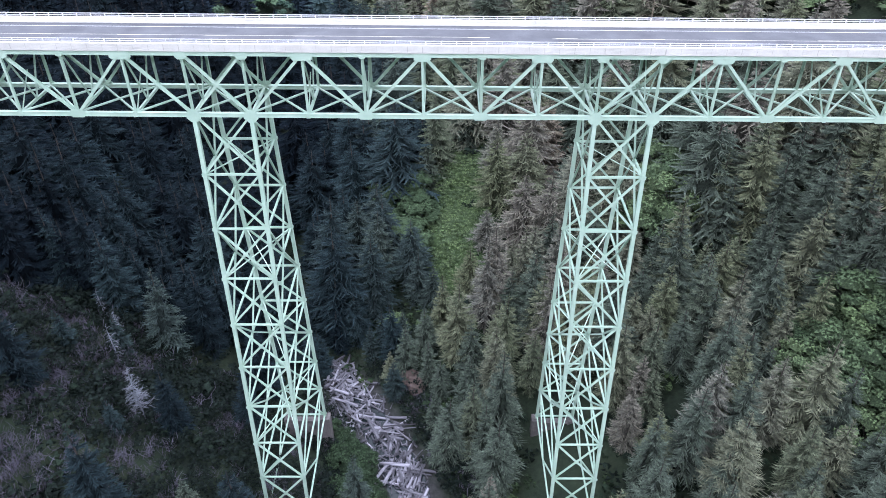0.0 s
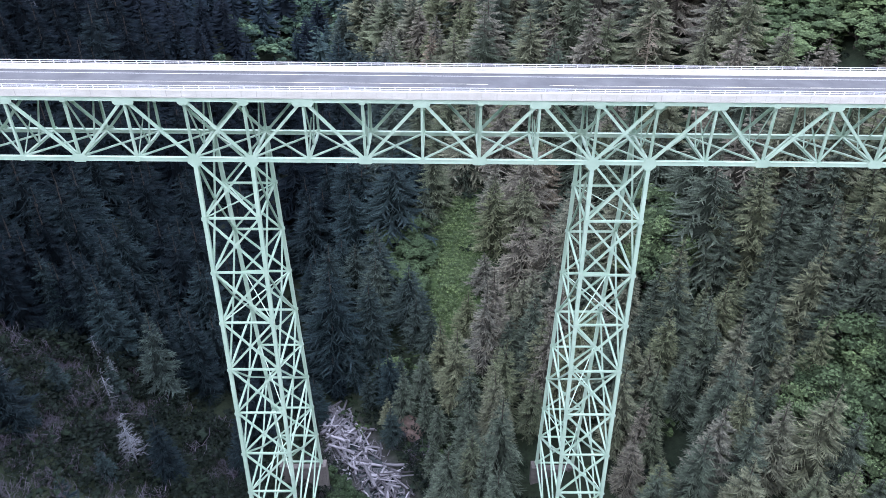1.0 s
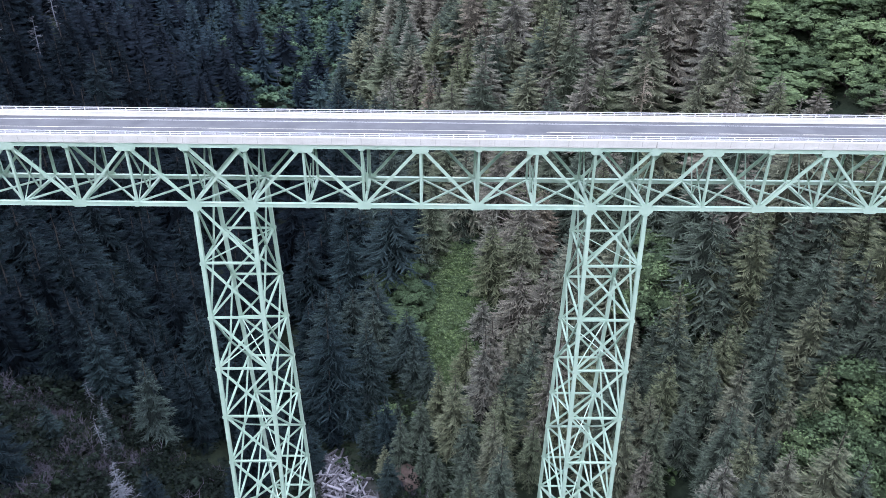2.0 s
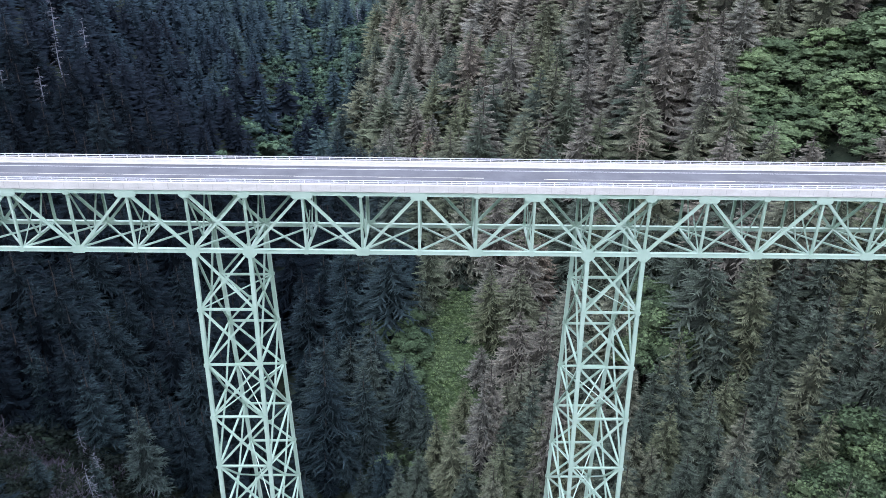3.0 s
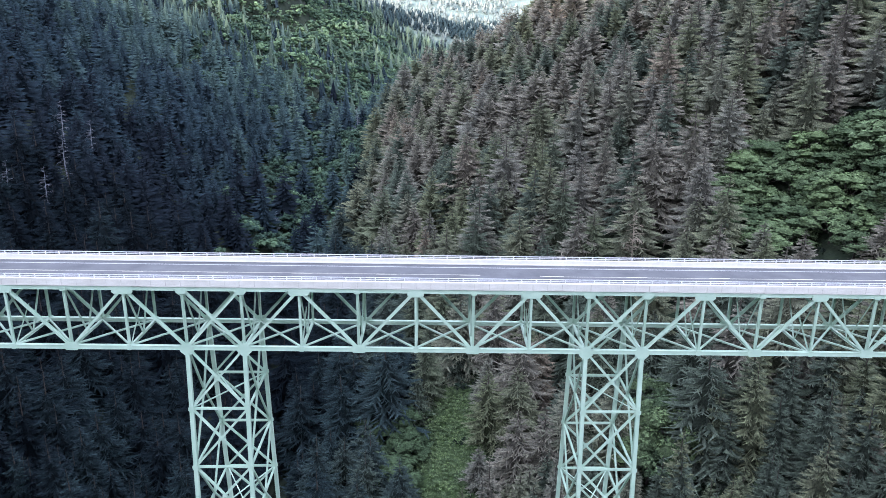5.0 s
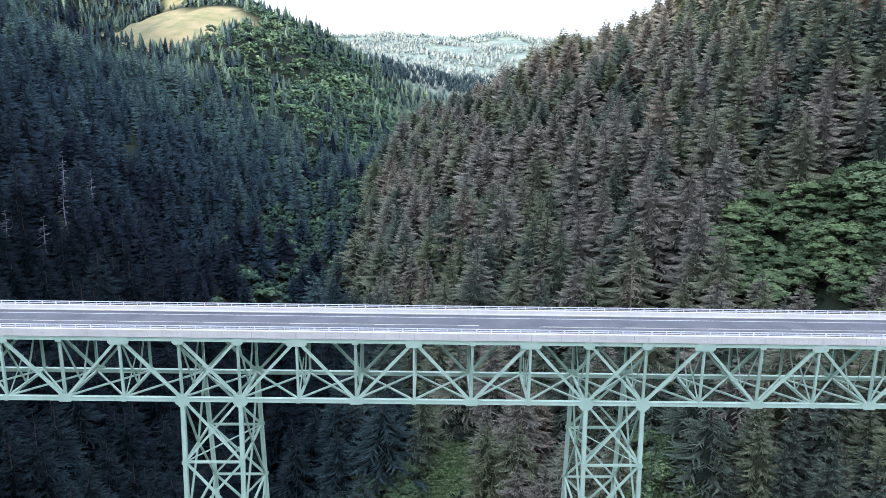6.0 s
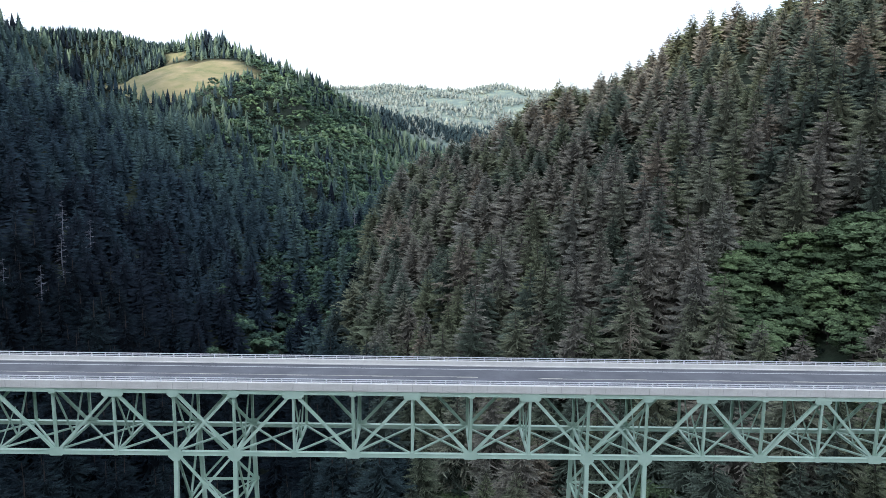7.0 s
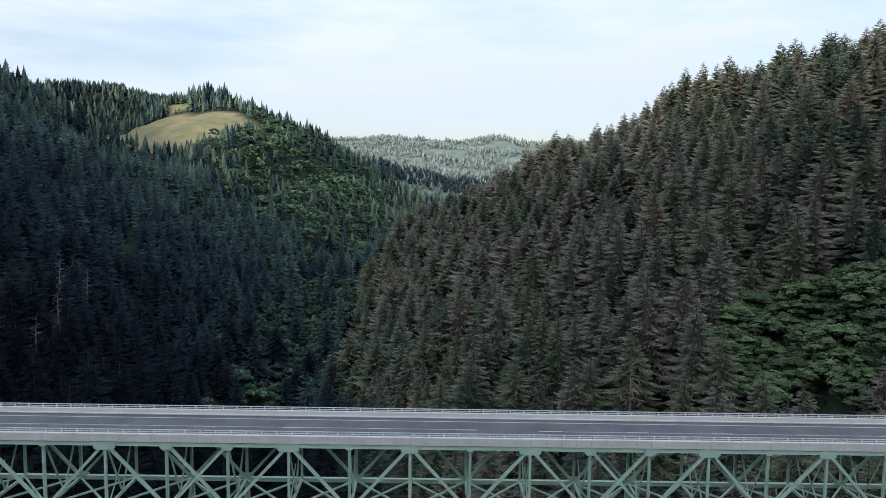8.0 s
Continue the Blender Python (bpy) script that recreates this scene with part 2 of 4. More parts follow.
def ridge_r(x, y):
    """The wooded spur that falls from the right to the creek, and its distance from the crest (towards the bridge: plus)."""
    yy = y - EYE_Y
    rx, ry = x - 7.0, yy - 560.0
    q = -0.632 * rx - 0.775 * ry
    s = 0.775 * rx - 0.632 * ry
    foot = 7.0 + 0.775 * s
    crest = 129.0 - 0.00084 * np.minimum(foot - 394.0, 0) ** 2
    return crest - np.where(q > 0, 0.68, 0.62) * (np.sqrt(q * q + 900) - 30), q


def ground_z(x, y):
    x, y = np.asarray(x, float), np.asarray(y, float)
    yy = y - EYE_Y
    d = x - creek_x(y)
    base = floor_z(y)
    slope = np.interp(y, [0, 250, 500, 900], [0.60, 0.56, 0.47, 0.43])
    left = base + slope * np.maximum(-d - 8, 0) + 0.02 * np.maximum(-d, 0)
    cap = np.interp(y, [-600, 0, 300, 700, 1300], [185, 180, 165, 158, 165]) + 6 * waves(x, y, 300, 3)
    left = soft_min(left, cap, 14.0)
    left = left - 0.45 * np.maximum(y - 1120 - 0.12 * np.minimum(x + 430, 0), 0)
    left = np.where(y > 1120, np.maximum(left, base - 10), left)
    right = base + 0.40 * np.maximum(d - 9, 0) + 0.5 * np.maximum(d - 95, 0) * np.clip((60 - y) / 60, 0, 1)
    right = soft_min(right, np.full_like(right, 55.0), 12.0)
    h = np.where(d < 0, left, right)
    h = soft_max(h, np.where(yy < 1200, ridge_r(x, y)[0], -300), 5.0)
    s = 0.507 * x + 0.862 * yy                      # unseen hills added behind, to keep the sun off the near valley
    back = 256 + 10 * waves(x, y, 260, 14) - 0.55 * (np.sqrt((s + 560) ** 2 + 900) - 30)
    h = np.where(s < 0, soft_max(h, back, 8.0), h)
    far = -40 + 0.168 * np.maximum(y - 1350, 0)
    farcap = 217 + 4 * waves(x, y * 0.3, 500, 11) + 17 * np.exp(-((x + 163) / 100.0) ** 2) - 10 * np.exp(-((x - 107) / 60.0) ** 2) + 40 * np.exp(-((x - 285) / 80.0) ** 2) - 0.03 * np.maximum(y - 3100, 0)
    far = soft_min(far, farcap, 12.0) + 9 * waves(x, y, 420, 12) * (y > 1350)
    mid = 95 - 0.22 * np.maximum(x + 137, -150) - 0.32 * np.abs(y - 1700 - 0.15 * x)
    h = np.where(y > 1150, soft_max(h, soft_max(far, mid, 8.0), 8.0), h)
    w = np.clip(2.7 - 1.25 * (((x - MEADOW[0]) / MEADOW[2]) ** 2 + ((y - MEADOW[1]) / MEADOW[3]) ** 2), 0, 1)
    w = w * w * (3 - 2 * w)
    mx = np.maximum(x - MEADOW[0], -70.0)
    h = h * (1 - w) + w * (104.5 + 0.30 * (y - MEADOW[1]) + 0.26 * mx - 0.0019 * mx ** 2 + 0.5 * np.maximum(y - 965, 0) + 0.55 * np.maximum(-470 - x, 0))
    h = h - 32 * np.exp(-((x + 330) / 75.0) ** 2 - ((y - 630) / 85.0) ** 2)
    h = h - 34 * np.exp(-((x + 30) / 85.0) ** 2 - ((y - 1040) / 150.0) ** 2)
    rough = np.clip(np.abs(d) / 25 - 0.4, 0, 1)
    return h + rough * (1.6 * waves(x, y, 46, 5) + 3.2 * waves(x, y, 120, 6) * np.clip((np.abs(d) - 40) / 60, 0, 1))


def meadow_at(x, y):
    u = ((x - MEADOW[0] + 44) / (MEADOW[2] + 46)) ** 2 + ((y - MEADOW[1] + 6) / MEADOW[3]) ** 2 + 0.22 * waves(x, y, 130, 8) + np.clip((x + 250) / 45, 0, 3) * np.clip((868 - y) / 40, 0, 1)
    knoll = ((x + 368) / 20) ** 2 + ((y - 988) / 20) ** 2 + 0.2 * waves(x, y, 60, 18)
    return np.clip((1.05 - np.minimum(np.minimum(u, knoll), ((x - 10) / 170) ** 2 + ((y - 1530) / 60) ** 2)) * 6, 0, 1)


def mesh_from(name, verts, faces, mat, attrs=(), smooth=False):
    """A mesh from numpy arrays of vertices and triangles or quads."""
    me = bpy.data.meshes.new(name)
    k = faces.shape[1]
    me.vertices.add(len(verts))
    me.vertices.foreach_set("co", np.ascontiguousarray(verts, dtype=np.float32).ravel())
    me.loops.add(faces.size)
    me.loops.foreach_set("vertex_index", np.ascontiguousarray(faces, dtype=np.int32).ravel())
    me.polygons.add(len(faces))
    me.polygons.foreach_set("loop_start", np.arange(0, faces.size, k, dtype=np.int32))
    me.update(calc_edges=True)
    me.polygons.foreach_set("use_smooth", np.full(len(faces), smooth))
    for key, vals in attrs:
        me.attributes.new(key, "FLOAT", "POINT").data.foreach_set("value", np.ascontiguousarray(vals, dtype=np.float32))
    me.materials.append(mat)
    return me


def build_ground():
    ys = np.concatenate([np.arange(-1300, -60, 20.0), np.arange(-60, 200, 2.5), np.arange(200, 600, 6.0), np.arange(600, 1400, 14.0), np.arange(1400, 4601, 50.0)])
    ss = np.linspace(-1, 1, 151)
    ss = 0.55 * ss + 0.45 * ss ** 3
    half = 330 + 0.95 * np.abs(ys + 60)
    X = creek_x(ys)[:, None] * np.clip(1 - np.abs(ss) * 1.2, 0, 1)[None, :] + ss[None, :] * half[:, None]
    Y = np.repeat(ys[:, None], len(ss), 1)
    Z = ground_z(X, Y)
    v = np.stack([X, Y, Z], -1).reshape(-1, 3)
    nc = len(ss)
    i = (np.arange(len(ys) - 1)[:, None] * nc + np.arange(nc - 1)[None, :]).ravel()
    f = np.stack([i, i + 1, i + nc + 1, i + nc], 1)
    md = meadow_at(v[:, 0], v[:, 1])
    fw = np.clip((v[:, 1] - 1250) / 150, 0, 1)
    lg = np.clip(1.6 - np.abs(v[:, 0] - 7.5) / 7.5, 0, 1) * np.clip((v[:, 1] - 58) / 8, 0, 1) * np.clip((124 - v[:, 1]) / 6, 0, 1)
    gr = np.clip(1.5 - np.abs(v[:, 0] - creek_x(v[:, 1])) / 6.5, 0, 1) * np.clip((50 - v[:, 1]) / 10, 0, 1)
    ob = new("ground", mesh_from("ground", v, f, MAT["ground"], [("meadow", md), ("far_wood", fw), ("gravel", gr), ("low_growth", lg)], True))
    tagged(ob, "steep wooded valley ground with litter and low growth", "ground", kind="structure")


build_ground()


# ---- bridge ----
PANEL, DEPTH, WIDE, GRADE = 8.08, 8.90, 9.80, -0.0086
ROAD_Y = 5.24                    # the road's centre line
FIRST, LAST = -22, 20            # panel points, counted from the middle of the main span
TOWERS = (-4, 3)                 # each tower stands under this panel and the next point
LEVEL_TOP, LEVEL, BATTER = -9.25, 9.17, 0.0884


def chord(i, y, z):
    return Vector((i * PANEL, y, z + GRADE * i * PANEL))


def part(name, bm, mat, parent, label=""):
    me = bpy.data.meshes.new(name)
    bm.to_mesh(me)
    bm.free()
    me.materials.append(mat)
    ob = new(name, me)
    ob.parent = parent
    if label:
        ob["label"] = label
    return ob


def part_of(name, me, parent, m=None, label=""):
    ob = new(name, me)
    ob.parent = parent
    if m is not None:
        ob.matrix_basis = m
    if label:
        ob["label"] = label
    return ob


def add_box(bm, o, ax, ay, az):
    """A box from its middle and three half-edges."""
    v = [bm.verts.new(o + ax * a + ay * b + az * c) for a in (-1, 1) for b in (-1, 1) for c in (-1, 1)]
    for q in ((0, 1, 3, 2), (4, 6, 7, 5), (0, 4, 5, 1), (2, 3, 7, 6), (0, 2, 6, 4), (1, 5, 7, 3)):
        bm.faces.new([v[k] for k in q])


def beam(name, p, q, face, deep, side, parent, style="H", mat=None, label=""):
    """A rolled member from p to q. side: the direction its broad flanges look; face: their width; deep: between them."""
    bm = bmesh.new()
    ax = (q - p)
    n = side - ax * (side.dot(ax) / ax.length_squared)
    n.normalize()
    w = ax.normalized().cross(n)
    mid, half = (p + q) / 2, ax / 2
    t = max(0.035, face * 0.07)
    if style == "H":
        for s in (-1, 1):
            add_box(bm, mid + n * s * (deep / 2 - t / 2), half, w * (face / 2), n * (t / 2))
        add_box(bm, mid, half, w * (t / 2), n * (deep / 2 - t))
    elif style == "U":       # two channels, open between
        for s in (-1, 1):
            add_box(bm, mid + w * s * (face / 2 - t / 2), half, w * (t / 2), n * (deep / 2))
        add_box(bm, mid + n * (deep / 2 - 1.6 * t), half, w * (face / 2 - t), n * (t / 2))
        add_box(bm, mid - n * (deep / 2 - 1.6 * t), half, w * (face / 2 - t), n * (t / 2))
    elif style == "L":       # an angle
        add_box(bm, mid + n * (deep / 2 - t / 2), half, w * (face / 2), n * (t / 2))
        add_box(bm, mid + w * (face / 2 - t / 2) - n * (t / 2), half, w * (t / 2), n * (deep / 2 - t / 2))
    else:                    # a closed box with lips
        add_box(bm, mid, half, w * (face / 2 - 0.03), n * (deep / 2))
        for s in (-1, 1):
            add_box(bm, mid + w * s * (face / 2 - 0.02), half, w * 0.02, n * (deep / 2 + 0.05))
    return part(name, bm, mat or MAT["steel"], parent, label)


def gusset(parent, c, wide, tall, cut, y_out, t=0.05, rivets=True):
    """A plate with cut corners in the plane of a truss, with rows of rivet heads."""
    bm = bmesh.new()
    a, b, k = wide / 2, tall / 2, cut
    pts = [(-a, -b + k), (-a + k, -b), (a - k, -b), (a, -b + k), (a, b - k), (a - k, b), (-a + k, b), (-a, b - k)]
    f = [bm.verts.new(c + Vector((x, -t / 2, z))) for x, z in pts]
    g = [bm.verts.new(c + Vector((x, t / 2, z))) for x, z in pts]
    bm.faces.new(f)
    bm.faces.new(g[::-1])
    for i in range(8):
        j = (i + 1) % 8
        bm.faces.new((f[j], f[i], g[i], g[j]))
    if rivets:
        for i in range(8):
            x0, z0 = pts[i]
            x1, z1 = pts[(i + 1) % 8]
            for s in (0.25, 0.5, 0.75):
                o = c + Vector(((x0 + (x1 - x0) * s) * 0.86, (-t / 2 - 0.012) * y_out, (z0 + (z1 - z0) * s) * 0.86))
                add_box(bm, o, Vector((0.03, 0, 0)), Vector((0, 0.012, 0)), Vector((0, 0, 0.03)))
    return part("gusset_plate", bm, MAT["steel"], parent)


X_AX, Y_AX, Z_AX = Vector((1, 0, 0)), Vector((0, 1, 0)), Vector((0, 0, 1))


def low_node(i):
    k = (i - TOWERS[0]) % 7
    return k in (0, 1, 3, 5)


def tower_panel(i):
    return (i - TOWERS[0]) % 7 == 0


def build_truss_bridge():
    br = new("truss_bridge")
    tagged(br, "mint-green riveted steel deck truss bridge with a concrete-edged two-lane road", "bridge")
    br.location = (0, 0, 0)
    for y, out in ((0.0, 1.0), (WIDE, -1.0)):
        face = Vector((0, -1, 0))
        for i in range(FIRST, LAST):
            a, b = chord(i, y, 0), chord(i + 1, y, 0)
            ta, tb = chord(i, y, DEPTH), chord(i + 1, y, DEPTH)
            beam("bottom_chord", a, b, 0.58, 0.48, face, br, "box")
            beam("top_chord", ta, tb, 0.54, 0.48, face, br, "box")
            beam("vertical_post", a, ta, 0.34 if low_node(i) else 0.32, 0.36, X_AX if low_node(i) else face, br, "H")
            if tower_panel(i):
                beam("diagonal", a, tb, 0.36, 0.36, face, br, "H")
                beam("diagonal", ta, b + Vector((0, 0.03, 0)), 0.36, 0.34, face, br, "H")
            elif low_node(i) and not low_node(i + 1):
                beam("diagonal", a, tb, 0.37, 0.38, face, br, "H")
            else:
                beam("diagonal", ta, b, 0.37, 0.38, face, br, "H")
        for i in range(FIRST, LAST + 1):
            o = -0.30 * out
            big = tower_panel(i) or tower_panel(i - 1)
            if big:
                gusset(br, chord(i, y + o, -0.12), 2.0, 1.9, 0.60, out)
                gusset(br, chord(i, y + o, DEPTH - 0.22), 1.6, 1.1, 0.34, out)
            elif low_node(i):
                gusset(br, chord(i, y + o, 0.12), 2.1, 1.15, 0.28, out)
                gusset(br, chord(i, y + o, DEPTH - 0.12), 0.9, 0.75, 0.15, out)
            else:
                w = 2.9 if (i - TOWERS[0]) % 7 in (2, 6) else 2.3
                gusset(br, chord(i, y + o, DEPTH - 0.26), w, 1.15, 0.30, out)
                gusset(br, chord(i, y + o, 0.05), 0.8, 0.8, 0.15, out)
    for i in range(FIRST, LAST + 1):
        n0, n1 = chord(i, 0.28, 0), chord(i, WIDE - 0.28, 0)
        t0, t1 = chord(i, 0.28, DEPTH - 0.2), chord(i, WIDE - 0.28, DEPTH - 0.2)
        beam("cross_strut", n0, n1, 0.36, 0.36, Z_AX, br, "H")
        beam("floor_beam", t0 - Z_AX * 0.05, t1 - Z_AX * 0.05, 0.36, 0.70, Z_AX, br, "H")
        m0 = (n0 + n1) / 2
        beam("sway_brace", t0, m0, 0.20, 0.20, X_AX, br, "L")
        beam("sway_brace", t1, m0, 0.20, 0.20, X_AX, br, "L")
        if not low_node(i):
            mid = chord(i, WIDE / 2, DEPTH / 2)
            beam("sway_brace", n0, mid, 0.17, 0.17, X_AX, br, "L")
    for i in range(FIRST, LAST):
        for s in (0, 1):
            p, q = (chord(i, 0.3, 0.02 + s * 0.1), chord(i + 1, WIDE - 0.3, 0.02 + s * 0.1)) if s else (chord(i, WIDE - 0.3, 0.02), chord(i + 1, 0.3, 0.02))
            beam("lateral_brace", p, q, 0.26, 0.22, Z_AX, br, "L")
    for y in (1.7, 4.1, 6.4, 8.8):
        beam("stringer", chord(FIRST, y, DEPTH + 0.22), chord(LAST, y, DEPTH + 0.22), 0.24, 0.20, Z_AX, br, "H")

    # deck: slab, kerbed parapets, two-bar railings, road surface and paint
    x0, x1 = FIRST * PANEL - 4, LAST * PANEL + 4

    def bar(name, y, z, wy, wz, mat, a=x0, b=x1, label="", parent=br):
        bm = bmesh.new()
        p, q = Vector((a, y, z + GRADE * a)), Vector((b, y, z + GRADE * b))
        add_box(bm, (p + q) / 2, (q - p) / 2, Y_AX * wy / 2, Z_AX * wz / 2)
        bmesh.ops.bevel(bm, geom=[e for e in bm.edges if abs((e.verts[0].co - e.verts[1].co).x) > 0.3], offset=min(wy, wz) * 0.12, segments=1, affect="EDGES")
        return part(name, bm, mat, parent, label)

    road = DEPTH + 0.54
    bar("deck_slab", ROAD_Y, road - 0.145, 10.3, 0.23, MAT["concrete"])
    surface = bar("road_surface", ROAD_Y, road - 0.01, 9.95, 0.045, MAT["asphalt"], label="worn grey asphalt road surface")
    bar("edge_line", ROAD_Y + 3.50, road + 0.016, 0.13, 0.008, MAT["white_line"], parent=surface, label="white edge line")
    bar("edge_line", ROAD_Y - 3.50, road + 0.016, 0.13, 0.008, MAT["white_line"], parent=surface, label="white edge line")
    bar("centre_line", ROAD_Y + 0.17, road + 0.016, 0.12, 0.008, MAT["yellow_line"], x0, 9.25, parent=surface, label="yellow centre line")
    bar("centre_line", ROAD_Y - 0.17, road + 0.016, 0.12, 0.008, MAT["yellow_line"], 18.0, x1, parent=surface, label="yellow centre line")
    for k in range(-14, 12):
        a = 6.25 + 12.2 * k
        bar("lane_dash", ROAD_Y + (0.05 if k < 1 else -0.05), road + 0.02, 0.13, 0.008, MAT["yellow_line"], a, a + 3.05, parent=surface)
    post_me = None
    for y, s, up in ((ROAD_Y - 5.40, -1, 0.12), (ROAD_Y + 5.25, 1, 0.0)):
        for i in range(FIRST, LAST):
            a, b = i * PANEL + 0.012, (i + 1) * PANEL - 0.012
            bm = bmesh.new()
            o = 0.24                                   # parapet with a ledge at the road's side and a drip edge outside
            prof = [(-o, road - 0.20), (o + 0.16, road - 0.16), (o + 0.16, road + 0.14), (o, road + 0.18), (o - 0.03, road + 0.75 + up), (-o + 0.02, road + 0.75 + up), (-o, road + 0.71 + up)]
            ends = []
            for x in (a, b):
                ends.append([bm.verts.new((x, y - s * (yy) if s > 0 else y + yy, z + GRADE * x)) for yy, z in prof])
            n = len(prof)
            for k in range(n):
                bm.faces.new((ends[0][k], ends[0][(k + 1) % n], ends[1][(k + 1) % n], ends[1][k]))
            bm.faces.new(ends[0][::-1])
            bm.faces.new(ends[1])
            bm.faces.ensure_lookup_table()
            solid = len(bm.faces)
            for g in range(0, 4):                      # stained joints below the posts
                add_box(bm, Vector((a + 0.06 + g * 2.02, y + s * (o + 0.002), road + 0.27 + up / 2 + GRADE * a)), X_AX * (0.018 if (i * 3 + g) % 4 else 0.04), Y_AX * 0.004, Z_AX * 0.42)
            bm.faces.ensure_lookup_table()
            for fc in bm.faces[solid:]:
                fc.material_index = 1
            bmesh.ops.recalc_face_normals(bm, faces=bm.faces)
            part("parapet", bm, MAT["concrete"], br, "pale weathered concrete parapet").data.materials.append(MAT["joint"])
        for z, w in ((road + 1.28 + up, 0.11), (road + 1.00 + up, 0.09)):
            bar("rail", y, z, 0.07, w, MAT["galvanised"], label="galvanised rail")
        if post_me is None:
            bm = bmesh.new()
            add_box(bm, Vector((0, 0, 0.29)), X_AX * 0.06, Y_AX * 0.06, Z_AX * 0.285)
            add_box(bm, Vector((0, 0, 0.02)), X_AX * 0.11, Y_AX * 0.11, Z_AX * 0.02)
            post_me = bpy.data.meshes.new("railing_post")
            bm.to_mesh(post_me)
            bm.free()
            post_me.materials.append(MAT["galvanised"])
        for k in range(4 * FIRST, 4 * LAST + 1):
            x = k * PANEL / 4 + 0.5
            part_of("railing_post", post_me, br, pose(x, y + 0.0, road + 0.75 + up + GRADE * x))


def build_tower(i):
    """A battered four-legged lattice tower under one panel of the truss."""
    tw = new("steel_tower")
    tagged(tw, "tall mint-green lattice steel tower with crossed bracing", "bridge tower", "towers under the bridge")
    z0 = GRADE * i * PANEL
    base = LEVEL_TOP - 8 * LEVEL
    xs = (i * PANEL, (i + 1) * PANEL)

    def at(k, side, lev):
        z = 0.0 if lev < 0 else LEVEL_TOP - LEVEL * lev
        y = BATTER * z if side == 0 else WIDE - BATTER * z
        return Vector((xs[k], y, z + z0))

    tw.location = (xs[0] + PANEL / 2, WIDE / 2, base + z0)
    bpy.context.view_layer.update()
    inv = Matrix.Translation(-tw.location)
    made = []

    def member(name, p, q, face, deep, side, style="H", label=""):
        made.append(beam(name, inv @ p, inv @ q, face, deep, side, tw, style, label=label))

    for k in (0, 1):
        for side in (0, 1):
            y_s = -1.0 if side == 0 else 1.0
            member("leg", at(k, side, -1), at(k, side, 8) + Vector((0, 0, -0.6)), 0.58, 0.58, Vector((0, y_s, 0)), "U")
            for lev in range(0, 9):
                c = inv @ (at(k, side, lev) + Vector((0, y_s * 0.31, 0)))
                gusset(tw, c, 0.86, 0.95, 0.26, 1.0 if side == 0 else -1.0, rivets=False)
    for side in (0, 1):
        out = Vector((0, -1 if side == 0 else 1, 0))
        for lev in range(-1, 8):
            a0, a1 = at(0, side, lev), at(1, side, lev)
            b0, b1 = at(0, side, lev + 1), at(1, side, lev + 1)
            member("diagonal", a0, b1, 0.30, 0.28, out)
            member("diagonal", a1, b0 + Vector((0, 0.02, 0)), 0.30, 0.26, out)
            member("strut", b0, b1, 0.30, 0.30, out)
            c = inv @ ((a0 + b1) / 2 + out * 0.2)
            gusset(tw, c, 0.74, 0.66, 0.20, 1.0 if side == 0 else -1.0, rivets=False)
    for k in (0, 1):
        for lev in range(-1, 8):
            a0, a1 = at(k, 0, lev), at(k, 1, lev)
            b0, b1 = at(k, 0, lev + 1), at(k, 1, lev + 1)
            mid = (b0 + b1) / 2
            top = (a0 + a1) / 2
            if lev % 2:
                member("side_brace", a0, mid, 0.28, 0.26, X_AX)
                member("side_brace", a1, mid, 0.28, 0.26, X_AX)
            else:
                member("side_brace", top, b0, 0.28, 0.26, X_AX)
                member("side_brace", top, b1, 0.28, 0.26, X_AX)
            member("side_strut", b0, b1, 0.30, 0.30, X_AX)
    for lev in range(0, 8, 2):
        member("plan_brace", at(0, 0, lev), at(1, 1, lev), 0.16, 0.16, Z_AX, "L")
        member("plan_brace", at(1, 0, lev), at(0, 1, lev) + Vector((0, 0, 0.18)), 0.16, 0.16, Z_AX, "L")
    return base + z0, at


def build_pier(i, side, base, at):
    """A concrete wall with two pedestals under one side of a tower."""
    p, q = at(0, side, 8), at(1, side, 8)
    y = p.y
    low = float(min(ground_z(p.x, y), ground_z(q.x, y))) - 2.5
    bm = bmesh.new()
    top = base - 0.6
    for x in (p.x, q.x):
        add_box(bm, Vector((x, y, (top + low) / 2)), X_AX * 1.15, Y_AX * 1.1, Z_AX * ((top - low) / 2))
    add_box(bm, Vector(((p.x + q.x) / 2, y, (top - 0.9 + low) / 2)), X_AX * (PANEL / 2 - 1.15), Y_AX * 0.7, Z_AX * ((top - 0.9 - low) / 2))
    for x in (p.x, q.x):
        add_box(bm, Vector((x, y, top + 0.03)), X_AX * 0.6, Y_AX * 0.6, Z_AX * 0.03)
    bmesh.ops.bevel(bm, geom=list(bm.edges), offset=0.06, segments=1, affect="EDGES")
    me = bpy.data.meshes.new("concrete_pier")
    bm.to_mesh(me)
    bm.free()
    me.materials.append(MAT["pier"])
    tagged(new("concrete_pier", me), "weathered concrete pier wall under the tower legs", "pier", "piers of the bridge")


build_truss_bridge()
for _i in TOWERS:
    _b, _at = build_tower(_i)
    for _s in (0, 1):
        build_pier(_i, _s, _b, _at)


# ---- trees ----
def ortho(v):
    return v / np.maximum(np.linalg.norm(v, axis=-1, keepdims=True), 1e-9)


